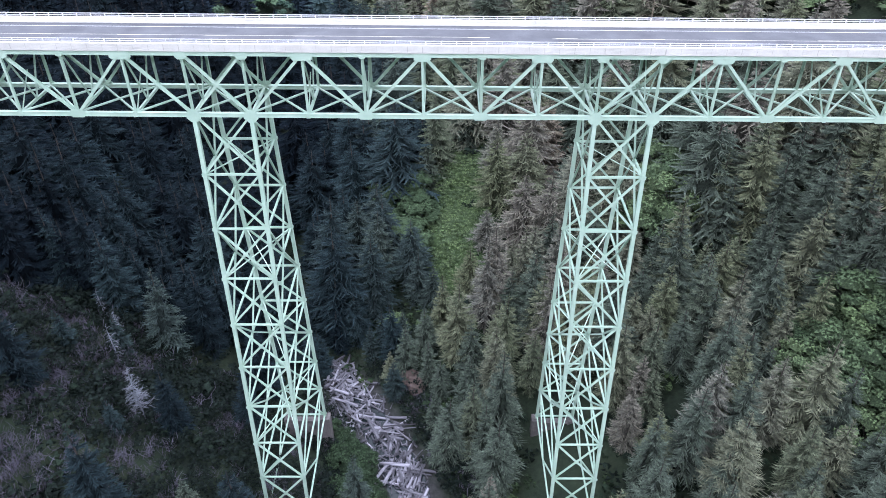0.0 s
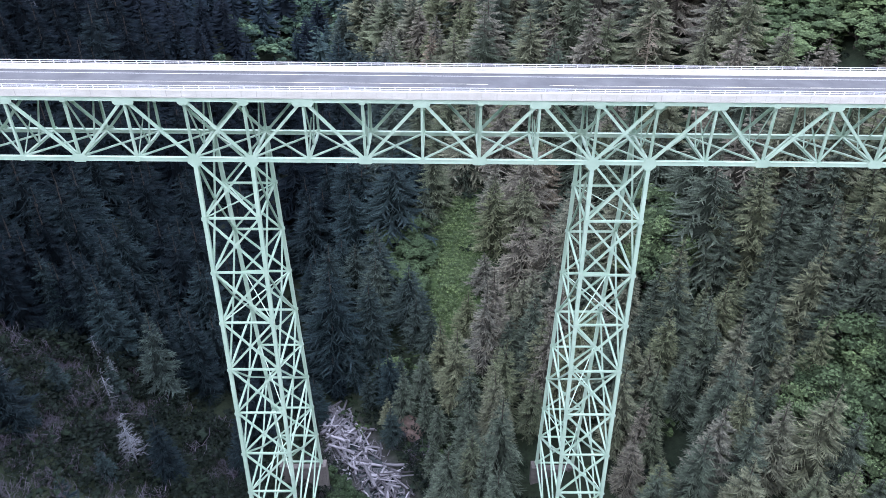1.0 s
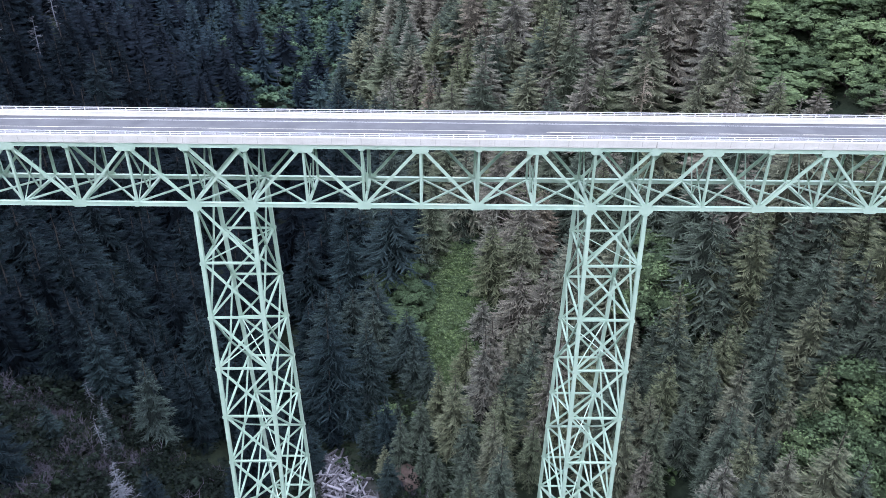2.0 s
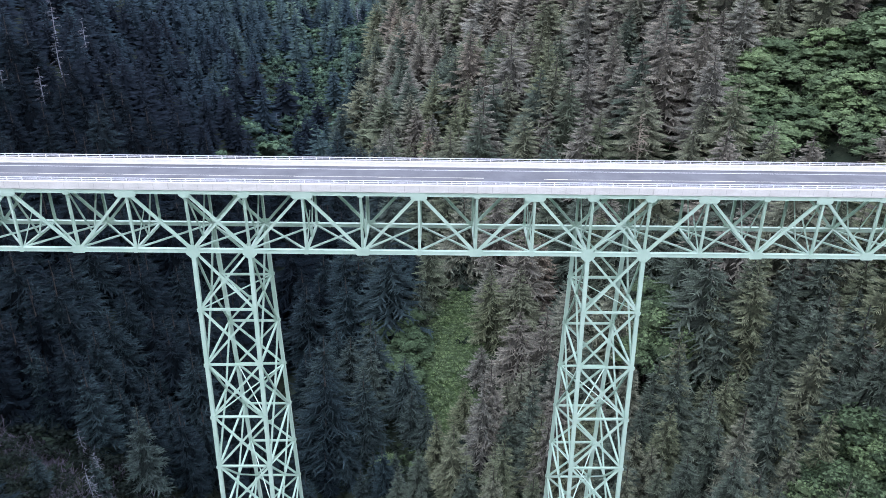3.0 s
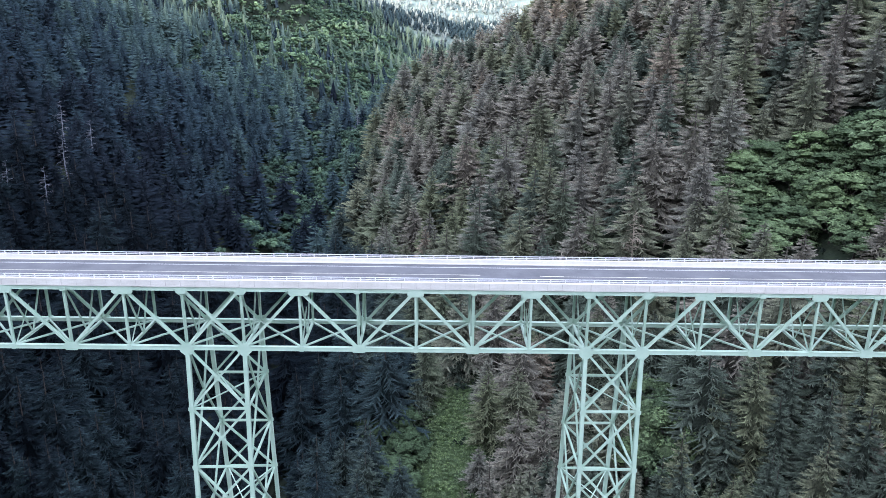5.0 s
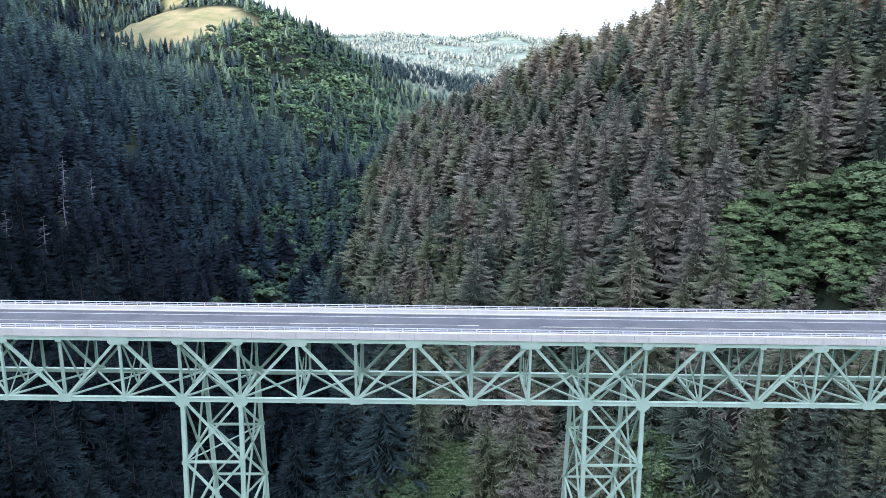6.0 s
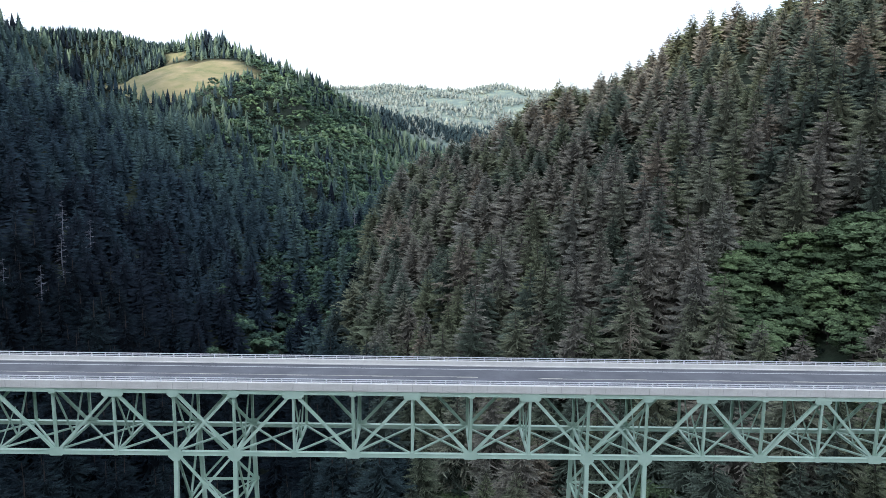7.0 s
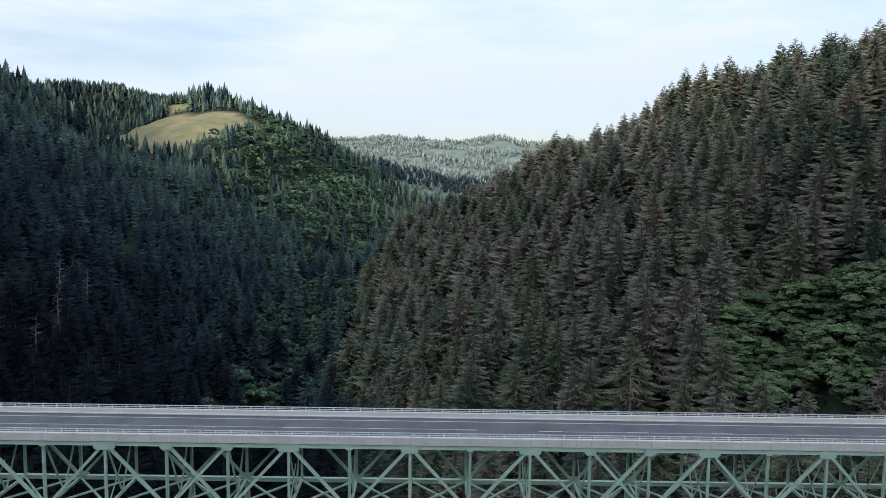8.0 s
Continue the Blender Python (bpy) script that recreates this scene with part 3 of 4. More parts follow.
def spruce_shape(seed, tiers, per, twigs, spread=0.21, ragged=0.25, bare=0.05, droop=0.0, core=0, leaf=2, dense=0.10, taper=0.36):
    """A spruce of unit height: whorls of flat boughs, level below and rising towards the leader, each a spray with side twigs, round a dense inner crown and a tapered trunk."""
    r = np.random.RandomState(seed)
    V, F, T = [], [], []

    def blade(p, tip, q, t0, t1):
        k = len(V)
        V.extend((p - q, tip, p + q))
        T.extend((t0, t1, t0))
        F.append((k, k + 1, k + 2))

    step = (0.96 - bare) / tiers
    for w in range(tiers):
        s = (w + r.uniform(0.1, 0.9)) / tiers
        z = bare + (0.96 - bare) * s
        whorl = 1 + r.uniform(-0.5, 0.5) * ragged * (1 - s * s)
        n = per if s < 0.85 else max(3, per - 1)
        a0 = r.uniform(0, 6.283)
        for k in range(n):
            a = a0 + 6.283 * k / n + r.normal(0, 0.22)
            zz = z + r.normal(0, 0.55) * step
            L = (spread * math.tanh((1 - z) * taper / spread) * (0.62 + 0.38 * min(1, 4.5 * (z - bare + 0.03))) + 0.004) * whorl * (1 + r.uniform(-0.6, 0.6) * ragged * (1 - 0.5 * s * s))
            out = np.array([math.cos(a), math.sin(a), 0])
            side = np.array([-math.sin(a), math.cos(a), 0])
            rise = -0.40 + 0.28 * s + 0.60 * max(0.0, s - 0.72) - droop + r.normal(0, 0.12)
            lift = r.uniform(0.02, 0.18)

            def spine(u):
                return out * (L * u) + np.array([0, 0, zz + L * (rise * u - 0.10 * math.sin(3.1416 * min(u, 1)) + lift * u * u * u)])

            roll = r.normal(0, 0.10)
            hw = L * (r.uniform(0.038, 0.068) if twigs > 2 else r.uniform(0.07, 0.11) if twigs else r.uniform(0.09, 0.15))
            hang = np.array([0, 0, -L * r.uniform(0.03, 0.10)])
            p, m, e = spine(0.04), spine(r.uniform(0.52, 0.68)), spine(1.05)
            lf, rt = m + side * hw + hang + np.array([0, 0, roll * hw]), m - side * hw + hang - np.array([0, 0, roll * hw])
            i = len(V)
            # tip values: dark at the trunk, bright outward, painting shade inside the crown
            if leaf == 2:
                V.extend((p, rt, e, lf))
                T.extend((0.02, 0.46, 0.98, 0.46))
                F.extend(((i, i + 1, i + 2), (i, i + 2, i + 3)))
            else:
                drop = np.array([0, 0, -0.32 * L])
                V.extend((p, (e + m) / 2 - side * hw * 1.5 + drop, (e + m) / 2 + side * hw * 1.5 + drop))
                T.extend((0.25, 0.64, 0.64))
                F.append((i, i + 1, i + 2))
            for j in range(twigs):
                u = 0.30 + 0.62 * (j + r.uniform(0, 1)) / twigs
                sg = 1 if j % 2 else -1
                d = ortho(out * r.uniform(0.7, 1.1) + side * sg * r.uniform(0.55, 1.0))
                ln = L * (0.60 - 0.34 * u) * r.uniform(0.75, 1.25)
                o = spine(u)
                q = (np.array([-d[1], d[0], 0]) + np.array([0, 0, r.uniform(-0.25, 0.25)])) * ln * (0.085 if twigs > 6 else 0.10 if twigs > 2 else 0.15)
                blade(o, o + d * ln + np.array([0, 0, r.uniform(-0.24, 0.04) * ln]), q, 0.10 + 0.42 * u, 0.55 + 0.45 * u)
    if core:                                        # the dense inner crown, with its shade painted by low tip values
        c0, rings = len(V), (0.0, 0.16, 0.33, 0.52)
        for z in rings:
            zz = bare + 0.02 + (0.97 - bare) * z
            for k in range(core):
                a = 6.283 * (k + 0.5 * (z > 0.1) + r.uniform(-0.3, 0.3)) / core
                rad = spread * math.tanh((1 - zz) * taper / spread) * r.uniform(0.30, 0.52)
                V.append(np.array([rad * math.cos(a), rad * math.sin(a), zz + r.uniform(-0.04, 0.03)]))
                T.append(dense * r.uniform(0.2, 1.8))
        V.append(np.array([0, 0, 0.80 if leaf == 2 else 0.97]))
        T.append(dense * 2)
        for t in range(4):
            for k in range(core):
                a, b = c0 + t * core + k, c0 + t * core + (k + 1) % core
                if t < 3:
                    F.extend(((a, b, b + core), (a, b + core, a + core)))
                else:
                    F.append((a, b, len(V) - 1))
    for k in range(2 if leaf == 2 else 0):          # leader
        o = np.array([math.cos(k * 1.6), math.sin(k * 1.6), 0]) * 0.008
        blade(np.array([0, 0, 0.86]), np.array([0, 0, 1.0]), o, 0.4, 0.9)
    TV, TF = [], []
    for z, rad in ((-0.08, 0.019), (0.3, 0.013), (0.97, 0.002)):
        for k in range(5):
            TV.append((rad * math.cos(k * 1.2566), rad * math.sin(k * 1.2566), z))
    for g in range(2):
        for k in range(5):
            a, b = g * 5 + k, g * 5 + (k + 1) % 5
            TF.append((a, b, b + 5))
            TF.append((a, b + 5, a + 5))
    return np.array(V), np.array(F), np.array(TV), np.array(TF), np.array(T)


def crown_only(shapes):
    """The same crowns for far woods, whose trunks are hidden."""
    return [t[:2] + (np.zeros((0, 3)), np.zeros((0, 3), int), t[4]) for t in shapes]


def alder_shape(seed, lumps, leaves, size, wide=0.42, low=0.25, core=True, dense=0.06):
    """A broad-leaved crown of unit height: domes of small leaves round dense cores on a forked trunk, with gaps and an uneven outline."""
    r = np.random.RandomState(seed)
    V, F, T = [], [], []
    TV, TF = [], []

    def limb(p, q, r0, r1):
        ax = ortho(q - p)
        u = ortho(np.cross(ax, (0.3, 0.9, 0.2)))
        w = np.cross(ax, u)
        k = len(TV)
        for o, rad in ((p, r0), (q, r1)):
            for j in range(4):
                TV.append(o + (u * math.cos(j * 1.5708) + w * math.sin(j * 1.5708)) * rad)
        for j in range(4):
            a, b = k + j, k + (j + 1) % 4
            TF.append((a, b, b + 4))
            TF.append((a, b + 4, a + 4))

    fork = np.array([0, 0, 0.35])
    limb(np.array([0, 0, -0.08]), fork, 0.022, 0.016)
    for k in range(lumps):
        ring = math.sqrt((k + 0.3) / lumps)
        a = k * 2.39996 + r.normal(0, 0.35)
        z = low + (0.86 - low) * math.sqrt(max(0.0, 1 - 0.92 * ring * ring)) + r.normal(0, 0.05)
        rr = wide * ring * r.uniform(0.85, 1.1)
        c = np.array([rr * math.cos(a), rr * math.sin(a), z])
        limb(fork * r.uniform(0.7, 1.0), c, 0.010, 0.003)
        rad = wide * r.uniform(0.26, 0.44)
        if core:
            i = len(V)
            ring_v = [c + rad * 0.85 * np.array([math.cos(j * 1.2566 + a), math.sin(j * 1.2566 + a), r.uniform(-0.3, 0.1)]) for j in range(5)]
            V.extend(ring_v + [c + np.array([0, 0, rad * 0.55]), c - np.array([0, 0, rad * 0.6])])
            # dense is the core's tip value: the lower, the darker the painted inner shade
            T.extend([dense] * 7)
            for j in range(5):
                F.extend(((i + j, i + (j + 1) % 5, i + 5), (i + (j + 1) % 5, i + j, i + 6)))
        for j in range(leaves):
            d = ortho(r.normal(size=3) + np.array([0, 0, 0.55]))
            p = c + d * rad * r.uniform(0.72, 1.12) * np.array([1, 1, 0.8])
            nrm = ortho(d + np.array([0, 0, 0.5]) + 0.5 * r.normal(size=3))
            u = ortho(np.cross(nrm, r.normal(size=3)))
            v = np.cross(nrm, u)
            s = size * r.uniform(0.65, 1.35)
            n = len(V)
            V.extend((p - u * s * 0.8 - v * s * 0.5, p + u * s * 0.8 - v * s * 0.5, p + v * s))
            F.append((n, n + 1, n + 2))
            # leaves facing up get a paler tip value: light from above painted in
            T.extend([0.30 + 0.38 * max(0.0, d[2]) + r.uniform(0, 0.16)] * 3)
    return np.array(V), np.array(F), np.array(TV), np.array(TF), np.array(T)


NEAR_SPRUCE = [spruce_shape(20 + k, 23, 6, 11, 0.185 + 0.014 * k, 0.36, core=6, taper=0.33) for k in range(6)]
MID_SPRUCE = [spruce_shape(40 + k, 26, 7, 5, 0.265 + 0.014 * k, 0.42, droop=0.04, core=6, taper=0.44) for k in range(6)]
SPUR_SPRUCE = crown_only([spruce_shape(50 + k, 27, 7, 2, 0.265 + 0.014 * k, 0.42, droop=-0.22, core=5, taper=0.44) for k in range(6)])
FAR_SPRUCE = crown_only([spruce_shape(60 + k, 23, 6, 0, 0.215 + 0.016 * k, 0.38, core=4, taper=0.40) for k in range(6)])
HILL_SPRUCE = crown_only([spruce_shape(66 + k, 6, 4, 0, 0.23 + 0.02 * k, 0.36, core=4, leaf=1, dense=0.2, taper=0.42) for k in range(4)])
TINY_SPRUCE = crown_only([spruce_shape(70 + k, 4, 3, 0, 0.28, 0.3, core=3, leaf=1, dense=0.35) for k in range(3)])
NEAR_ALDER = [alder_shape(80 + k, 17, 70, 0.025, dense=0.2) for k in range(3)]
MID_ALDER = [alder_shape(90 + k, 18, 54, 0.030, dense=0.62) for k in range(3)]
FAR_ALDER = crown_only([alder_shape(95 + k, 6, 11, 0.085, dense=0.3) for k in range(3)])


def wood(name, label, shapes, xyzh, tones, mat, seed, category="woodland", fat=(0.85, 1.2)):
    """Many trees joined into one mesh of uncounted forest: crown and trunk together."""
    if not len(xyzh):
        return
    r = np.random.RandomState(seed)
    pick = r.randint(0, len(shapes), len(xyzh))
    VV, FF, TT, MM, UU, off = [], [], [], [], [], 0
    for k, (cv, cf, tv, tf, tp) in enumerate(shapes):
        sel = xyzh[pick == k]
        if not len(sel):
            continue
        v = np.concatenate([cv, tv]) if len(tv) else cv
        f = np.concatenate([cf, tf + len(cv)]) if len(tf) else cf
        a = r.uniform(0, 6.283, len(sel))
        w = r.uniform(fat[0], fat[1], len(sel)) * sel[:, 3]
        lean = r.normal(0, 0.02, (len(sel), 2))
        c, s = np.cos(a), np.sin(a)
        x = v[None, :, 0] * (c * w)[:, None] - v[None, :, 1] * (s * w)[:, None] + v[None, :, 2] * (lean[:, :1] * sel[:, 3:4])
        y = v[None, :, 0] * (s * w)[:, None] + v[None, :, 1] * (c * w)[:, None] + v[None, :, 2] * (lean[:, 1:] * sel[:, 3:4])
        z = v[None, :, 2] * sel[:, 3][:, None]
        P = np.stack([x + sel[:, 0:1], y + sel[:, 1:2], z + sel[:, 2:3]], -1)
        VV.append(P.reshape(-1, 3))
        FF.append((f[None] + (off + np.arange(len(sel)) * len(v))[:, None, None]).reshape(-1, 3))
        TT.append(np.repeat(tones[pick == k], len(v)))
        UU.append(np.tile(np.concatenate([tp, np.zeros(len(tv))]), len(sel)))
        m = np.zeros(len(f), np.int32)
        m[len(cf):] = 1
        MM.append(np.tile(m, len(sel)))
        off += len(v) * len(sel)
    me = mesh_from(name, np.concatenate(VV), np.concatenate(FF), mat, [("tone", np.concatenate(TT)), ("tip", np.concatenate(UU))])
    me.materials.append(MAT["bark"])
    me.polygons.foreach_set("material_index", np.concatenate(MM))
    tagged(new(name, me), label, category, kind="stuff")


def scatter(y0, y1, step, seed, az=0.71):
    """Uneven places, about one to each square of the step, in the opening valley before the hovering height."""
    r = np.random.RandomState(seed)
    out = []
    y = y0
    while y < y1:
        half = max(az * (y - EYE_Y) + 12, (62 + 0.52 * (y - EYE_Y)) if az > 0.5 else 0)
        x = np.arange(-half, half, step)
        out.append(np.stack([x + r.uniform(-0.48, 0.48, len(x)) * step, y + r.uniform(-0.48, 0.48, len(x)) * step], 1))
        y += step
    return np.concatenate(out)


def blob(p, cx, cy, rx, ry, seed=1):
    return ((p[:, 0] - cx) / rx) ** 2 + ((p[:, 1] - cy) / ry) ** 2 + 0.35 * waves(p[:, 0], p[:, 1], 30, seed) < 1


def chute_at(p):
    """The open strip of scrub that runs straight down the slope."""
    x, y = p[:, 0], p[:, 1]
    ragged = 3.2 * waves(x, y, 17, 61) + 1.6 * waves(x, y, 7, 62)
    return (np.abs(x - 7.0 - 0.02 * (y - 84) - ragged) < np.interp(y, [58, 66, 84, 108, 120], [0, 6.0, 7.8, 9.5, 0]))


def is_green(p):
    """Where alder and broad-leaved scrub grow in place of spruce."""
    x, y = p[:, 0], p[:, 1]
    g = chute_at(p) | (blob(p, -5, 92, 8, 18) & (waves(x, y, 14, 63) > 0.0)) | blob(p, 88, 4, 11, 18) | blob(p, 130, 117 - 0.3 * (x - 124), 38, 27, 2) | blob(p, 118, 95, 9, 8, 3) | blob(p, 59, 62, 5, 14, 3)
    g |= (blob(p, -150, 950, 110, 150, 4) & (waves(x, y, 45, 44) > -0.15)) | (blob(p, -50, 360, 16, 100, 5) & (waves(x, y, 24, 45) > 0)) | (blob(p, -74, 400, 36, 90, 6) & (waves(x, y, 30, 46) > -0.5)) | (blob(p, -90, 300, 30, 60, 7) & (waves(x, y, 34, 47) > 0.1)) | (blob(p, -150, 520, 70, 60, 8) & (waves(x, y, 40, 48) > 0.35)) | blob(p, -7, 56, 4, 4)
    g |= blob(p, -120, 770, 130, 190, 10) & (waves(x, y, 42, 49) > -0.3) & (y > 560)
    return g


def clear(p, gap=9.0):
    """Off the creek, the towers, the road's shadow line and the meadow."""
    x, y = p[:, 0], p[:, 1]
    d = x - creek_x(y)
    ok = (np.abs(d) > np.interp(y, [34, 44], [10.5, 4.0]) * np.where((d > 0) & (y > 5), 0.72, 1.0) + 1.5 * waves(x, y, 25, 9)) & (meadow_at(x, y) < 0.25)
    for i in TOWERS:
        ok &= ~((np.abs(x - (i + 0.5) * PANEL) < gap) & (y > -7 - gap) & (y < 15 + gap))
    g = ground_z(x, y)
    ok &= ~((y > -4) & (y < 14) & (g > -32))
    return ok


def is_brushy(p):
    """The open, broken slope low on the left bank."""
    x, y = p[:, 0], p[:, 1]
    return blob(p, -66, 2, 42, 30, 7) & (x < creek_x(y) - 12)


def tone_of(p, seed):
    """Browner on the right-hand spur, bluer green in the left-hand valley; valley shade, far haze and sun on the hill
    are painted in as tone.
    """
    r = np.random.RandomState(seed)
    q = ridge_r(p[:, 0], p[:, 1])[0]
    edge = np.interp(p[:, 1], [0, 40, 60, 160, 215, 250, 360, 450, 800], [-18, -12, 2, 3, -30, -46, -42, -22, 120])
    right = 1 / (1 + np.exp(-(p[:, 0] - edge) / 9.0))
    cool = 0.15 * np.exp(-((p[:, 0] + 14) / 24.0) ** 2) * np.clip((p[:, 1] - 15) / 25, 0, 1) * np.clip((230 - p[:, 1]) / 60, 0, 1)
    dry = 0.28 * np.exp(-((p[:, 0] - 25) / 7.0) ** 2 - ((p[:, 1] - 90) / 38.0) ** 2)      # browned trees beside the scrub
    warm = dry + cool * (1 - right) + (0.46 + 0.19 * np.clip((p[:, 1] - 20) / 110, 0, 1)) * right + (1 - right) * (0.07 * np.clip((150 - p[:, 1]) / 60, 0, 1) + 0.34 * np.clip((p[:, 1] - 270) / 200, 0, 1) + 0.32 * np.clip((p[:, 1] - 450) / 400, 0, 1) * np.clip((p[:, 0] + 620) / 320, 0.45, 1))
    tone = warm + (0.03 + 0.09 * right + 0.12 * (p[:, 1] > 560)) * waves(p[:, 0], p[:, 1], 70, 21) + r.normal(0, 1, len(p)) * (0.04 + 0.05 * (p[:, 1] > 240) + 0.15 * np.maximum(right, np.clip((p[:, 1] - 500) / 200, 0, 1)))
    tone = tone - 0.17 * right * np.clip((p[:, 0] - 110) / 60, 0, 1) * np.clip((p[:, 1] - 120) / 60, 0, 1)      # lower, greener tone high on the spur: lens falloff at the edge painted in
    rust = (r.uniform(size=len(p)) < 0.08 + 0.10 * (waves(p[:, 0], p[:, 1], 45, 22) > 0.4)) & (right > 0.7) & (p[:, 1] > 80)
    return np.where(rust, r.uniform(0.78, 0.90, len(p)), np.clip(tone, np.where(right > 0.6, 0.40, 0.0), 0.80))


def grow(p, lo, hi, seed):
    r = np.random.RandomState(seed)
    h = r.uniform(lo, hi, len(p)) * (1 + 0.15 * waves(p[:, 0], p[:, 1], 60, 31))
    return np.column_stack([p, ground_z(p[:, 0], p[:, 1]) - 0.1, h])


def tree_thing(name, shape, mats, m, label, category, group):
    root = new(name)
    root.matrix_basis = m
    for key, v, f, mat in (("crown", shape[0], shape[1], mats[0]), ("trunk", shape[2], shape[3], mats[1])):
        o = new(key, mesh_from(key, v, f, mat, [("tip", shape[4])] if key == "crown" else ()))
        o.parent = root
    tagged(root, label, category, group)
    return root


def plant(name, shapes, mats, places, tones, label, category, group, seed, stretch=(0.85, 1.2)):
    """Single trees, each a thing with its crown and trunk."""
    r = np.random.RandomState(seed)
    first = {}
    for (x, y, z, h), tone in zip(places, tones):
        k = r.randint(0, len(shapes))
        w = h * r.uniform(*stretch)
        m = pose(x, y, z, r.normal(0, 1.2), r.normal(0, 1.2), r.uniform(0, 360)) @ Matrix.Diagonal((w, w, h, 1))
        if k not in first:
            c = first[k] = tree_thing(name, shapes[k], mats, m, label, category, group)
        else:
            c = copy_thing(first[k], pose(0, 0, 0))
            c.matrix_basis = m
        for o in c.children:
            o.color = (tone, tone, tone, 1)


# nearest wood: single trees
near = scatter(-30, 62, 6.9, 101)
near = near[clear(near) & ~blob(near, -5, 28, 6, 8)]
near_brush = is_brushy(near)
near_green = is_green(near)
rr = np.random.RandomState(5)
keep = ~near_brush | (rr.uniform(size=len(near)) < 0.07)
dg = scatter(-30, 62, 5.2, 107)
dg = dg[clear(dg) & is_green(dg) & ~chute_at(dg)]
g_near = grow(dg, 10, 16, 102)
g_near[:, 3] *= np.where(g_near[:, 0] < 10, 0.42, 1.0)
s_near = grow(near[~near_green & keep], 17, 30, 103)
s_near[:, 3] *= np.where(np.abs(s_near[:, 0] - creek_x(s_near[:, 1])) < 22, 0.78, 1.0)
s_near[:, 3] *= np.where((np.abs(s_near[:, 0] - 8) < 10) & (s_near[:, 1] > 50), 0.6, 1.0)      # young trees below the open strip
s_near = s_near[np.argsort(np.abs(s_near[:, 0] - 10))]
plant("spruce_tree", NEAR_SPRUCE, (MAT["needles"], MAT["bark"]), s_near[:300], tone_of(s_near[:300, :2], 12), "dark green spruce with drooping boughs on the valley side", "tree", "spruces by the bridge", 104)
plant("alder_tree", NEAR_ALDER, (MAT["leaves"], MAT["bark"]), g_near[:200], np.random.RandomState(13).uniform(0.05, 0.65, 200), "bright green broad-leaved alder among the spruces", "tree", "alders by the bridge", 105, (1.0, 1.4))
lone = grow(np.array([(-60.4, 27.5), (-71.0, 33.0), (-84.0, 36.0), (-66.5, 20.0), (-44.0, -14.0), (-38.0, -17.0), (-60.0, -2.0), (-74.0, 14.0)]), 19, 24, 110)
lone[:, 3] *= np.array([1.35, 1.0, 1.0, 0.55, 0.6, 0.55, 0.45, 0.5])
plant("lone_spruce", NEAR_SPRUCE, (MAT["needles"], MAT["bark"]), lone, [0.30, 0.2, 0.2, 0.25, 0.40, 0.40, 0.22, 0.22], "grey-green spruce standing alone on the broken slope", "tree", "lone spruces on the open slope", 113)
if len(s_near) > 300:
    wood("spruce_wood_near", "dense dark green spruce wood on the valley side", MID_SPRUCE, s_near[300:], tone_of(s_near[300:], 6), MAT["needles_far"], 106)

bank = np.array([(-15.5, 3.0), (-13.5, 6.5), (-17.0, 7.5), (-14.5, -1.0), (-12.5, 1.5), (-18.5, 2.0), (-16.0, 11.0), (-20.5, 18.5), (-18.0, 15.0), (-21.5, 14.0), (-17.5, 8.5), (-23.5, 20.5), (-20.0, 10.0)])
plant("alder_shrub", NEAR_ALDER, (MAT["leaves"], MAT["bark"]), grow(bank, 4.5, 7.5, 108), np.full(len(bank), 0.0), "dark green alder shrub on the creek bank", "shrub", "shrubs on the creek bank", 109, (1.1, 1.5))

# middle wood
mid = scatter(62, 215, 10.8, 111)
mid = mid[clear(mid) & ~((np.abs(mid[:, 0] - 65.0 - 0.305 * (mid[:, 1] - 120.4)) < 4.5) & (np.abs(mid[:, 1] - 108) < 18))]      # a gap round the dead tree
gm = is_green(mid)
dg = scatter(62, 215, 5.8, 117)
dg = dg[clear(dg) & is_green(dg)]
s_mid, g_mid = grow(mid[~gm], 22, 36, 112), grow(dg, 7, 13, 113)
s_mid[:, 3] *= np.where(blob(s_mid, 4, 78, 17, 50), 0.62, np.where(blob(s_mid, 128, 105, 46, 32, 2), 0.72, 1.0))
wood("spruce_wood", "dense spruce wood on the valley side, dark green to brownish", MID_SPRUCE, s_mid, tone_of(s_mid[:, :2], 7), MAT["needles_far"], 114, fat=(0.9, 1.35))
chute = chute_at(g_mid)
g_mid = g_mid[~chute]
sc = scatter(50, 130, 1.55, 118, 0.2)
sc = sc[chute_at(sc) & clear(sc)]
SCRUB = [alder_shape(85 + k, 6, 40, 0.075, 0.95, 0.05, False) for k in range(3)]
SCRUB = crown_only(SCRUB)
wood("scrub", "carpet of bright green low scrub down the slope", SCRUB, grow(sc, 1.0, 2.0, 119), np.random.RandomState(18).uniform(0.35, 0.8, len(sc)), MAT["leaves_far"], 120, "scrub", (1.0, 1.5))
us = scatter(-30, 215, 5.0, 161)
us = us[clear(us, 6.5) & ~chute_at(us)]
LOW = [alder_shape(55 + k, 4, 10, 0.16, 0.7, 0.2, False) for k in range(3)]
LOW = crown_only(LOW)
# left bank's undergrowth toned down too, as painted valley shade
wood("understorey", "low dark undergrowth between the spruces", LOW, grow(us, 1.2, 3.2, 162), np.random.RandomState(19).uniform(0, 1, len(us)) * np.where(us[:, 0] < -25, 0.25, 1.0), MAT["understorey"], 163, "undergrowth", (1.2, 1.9))
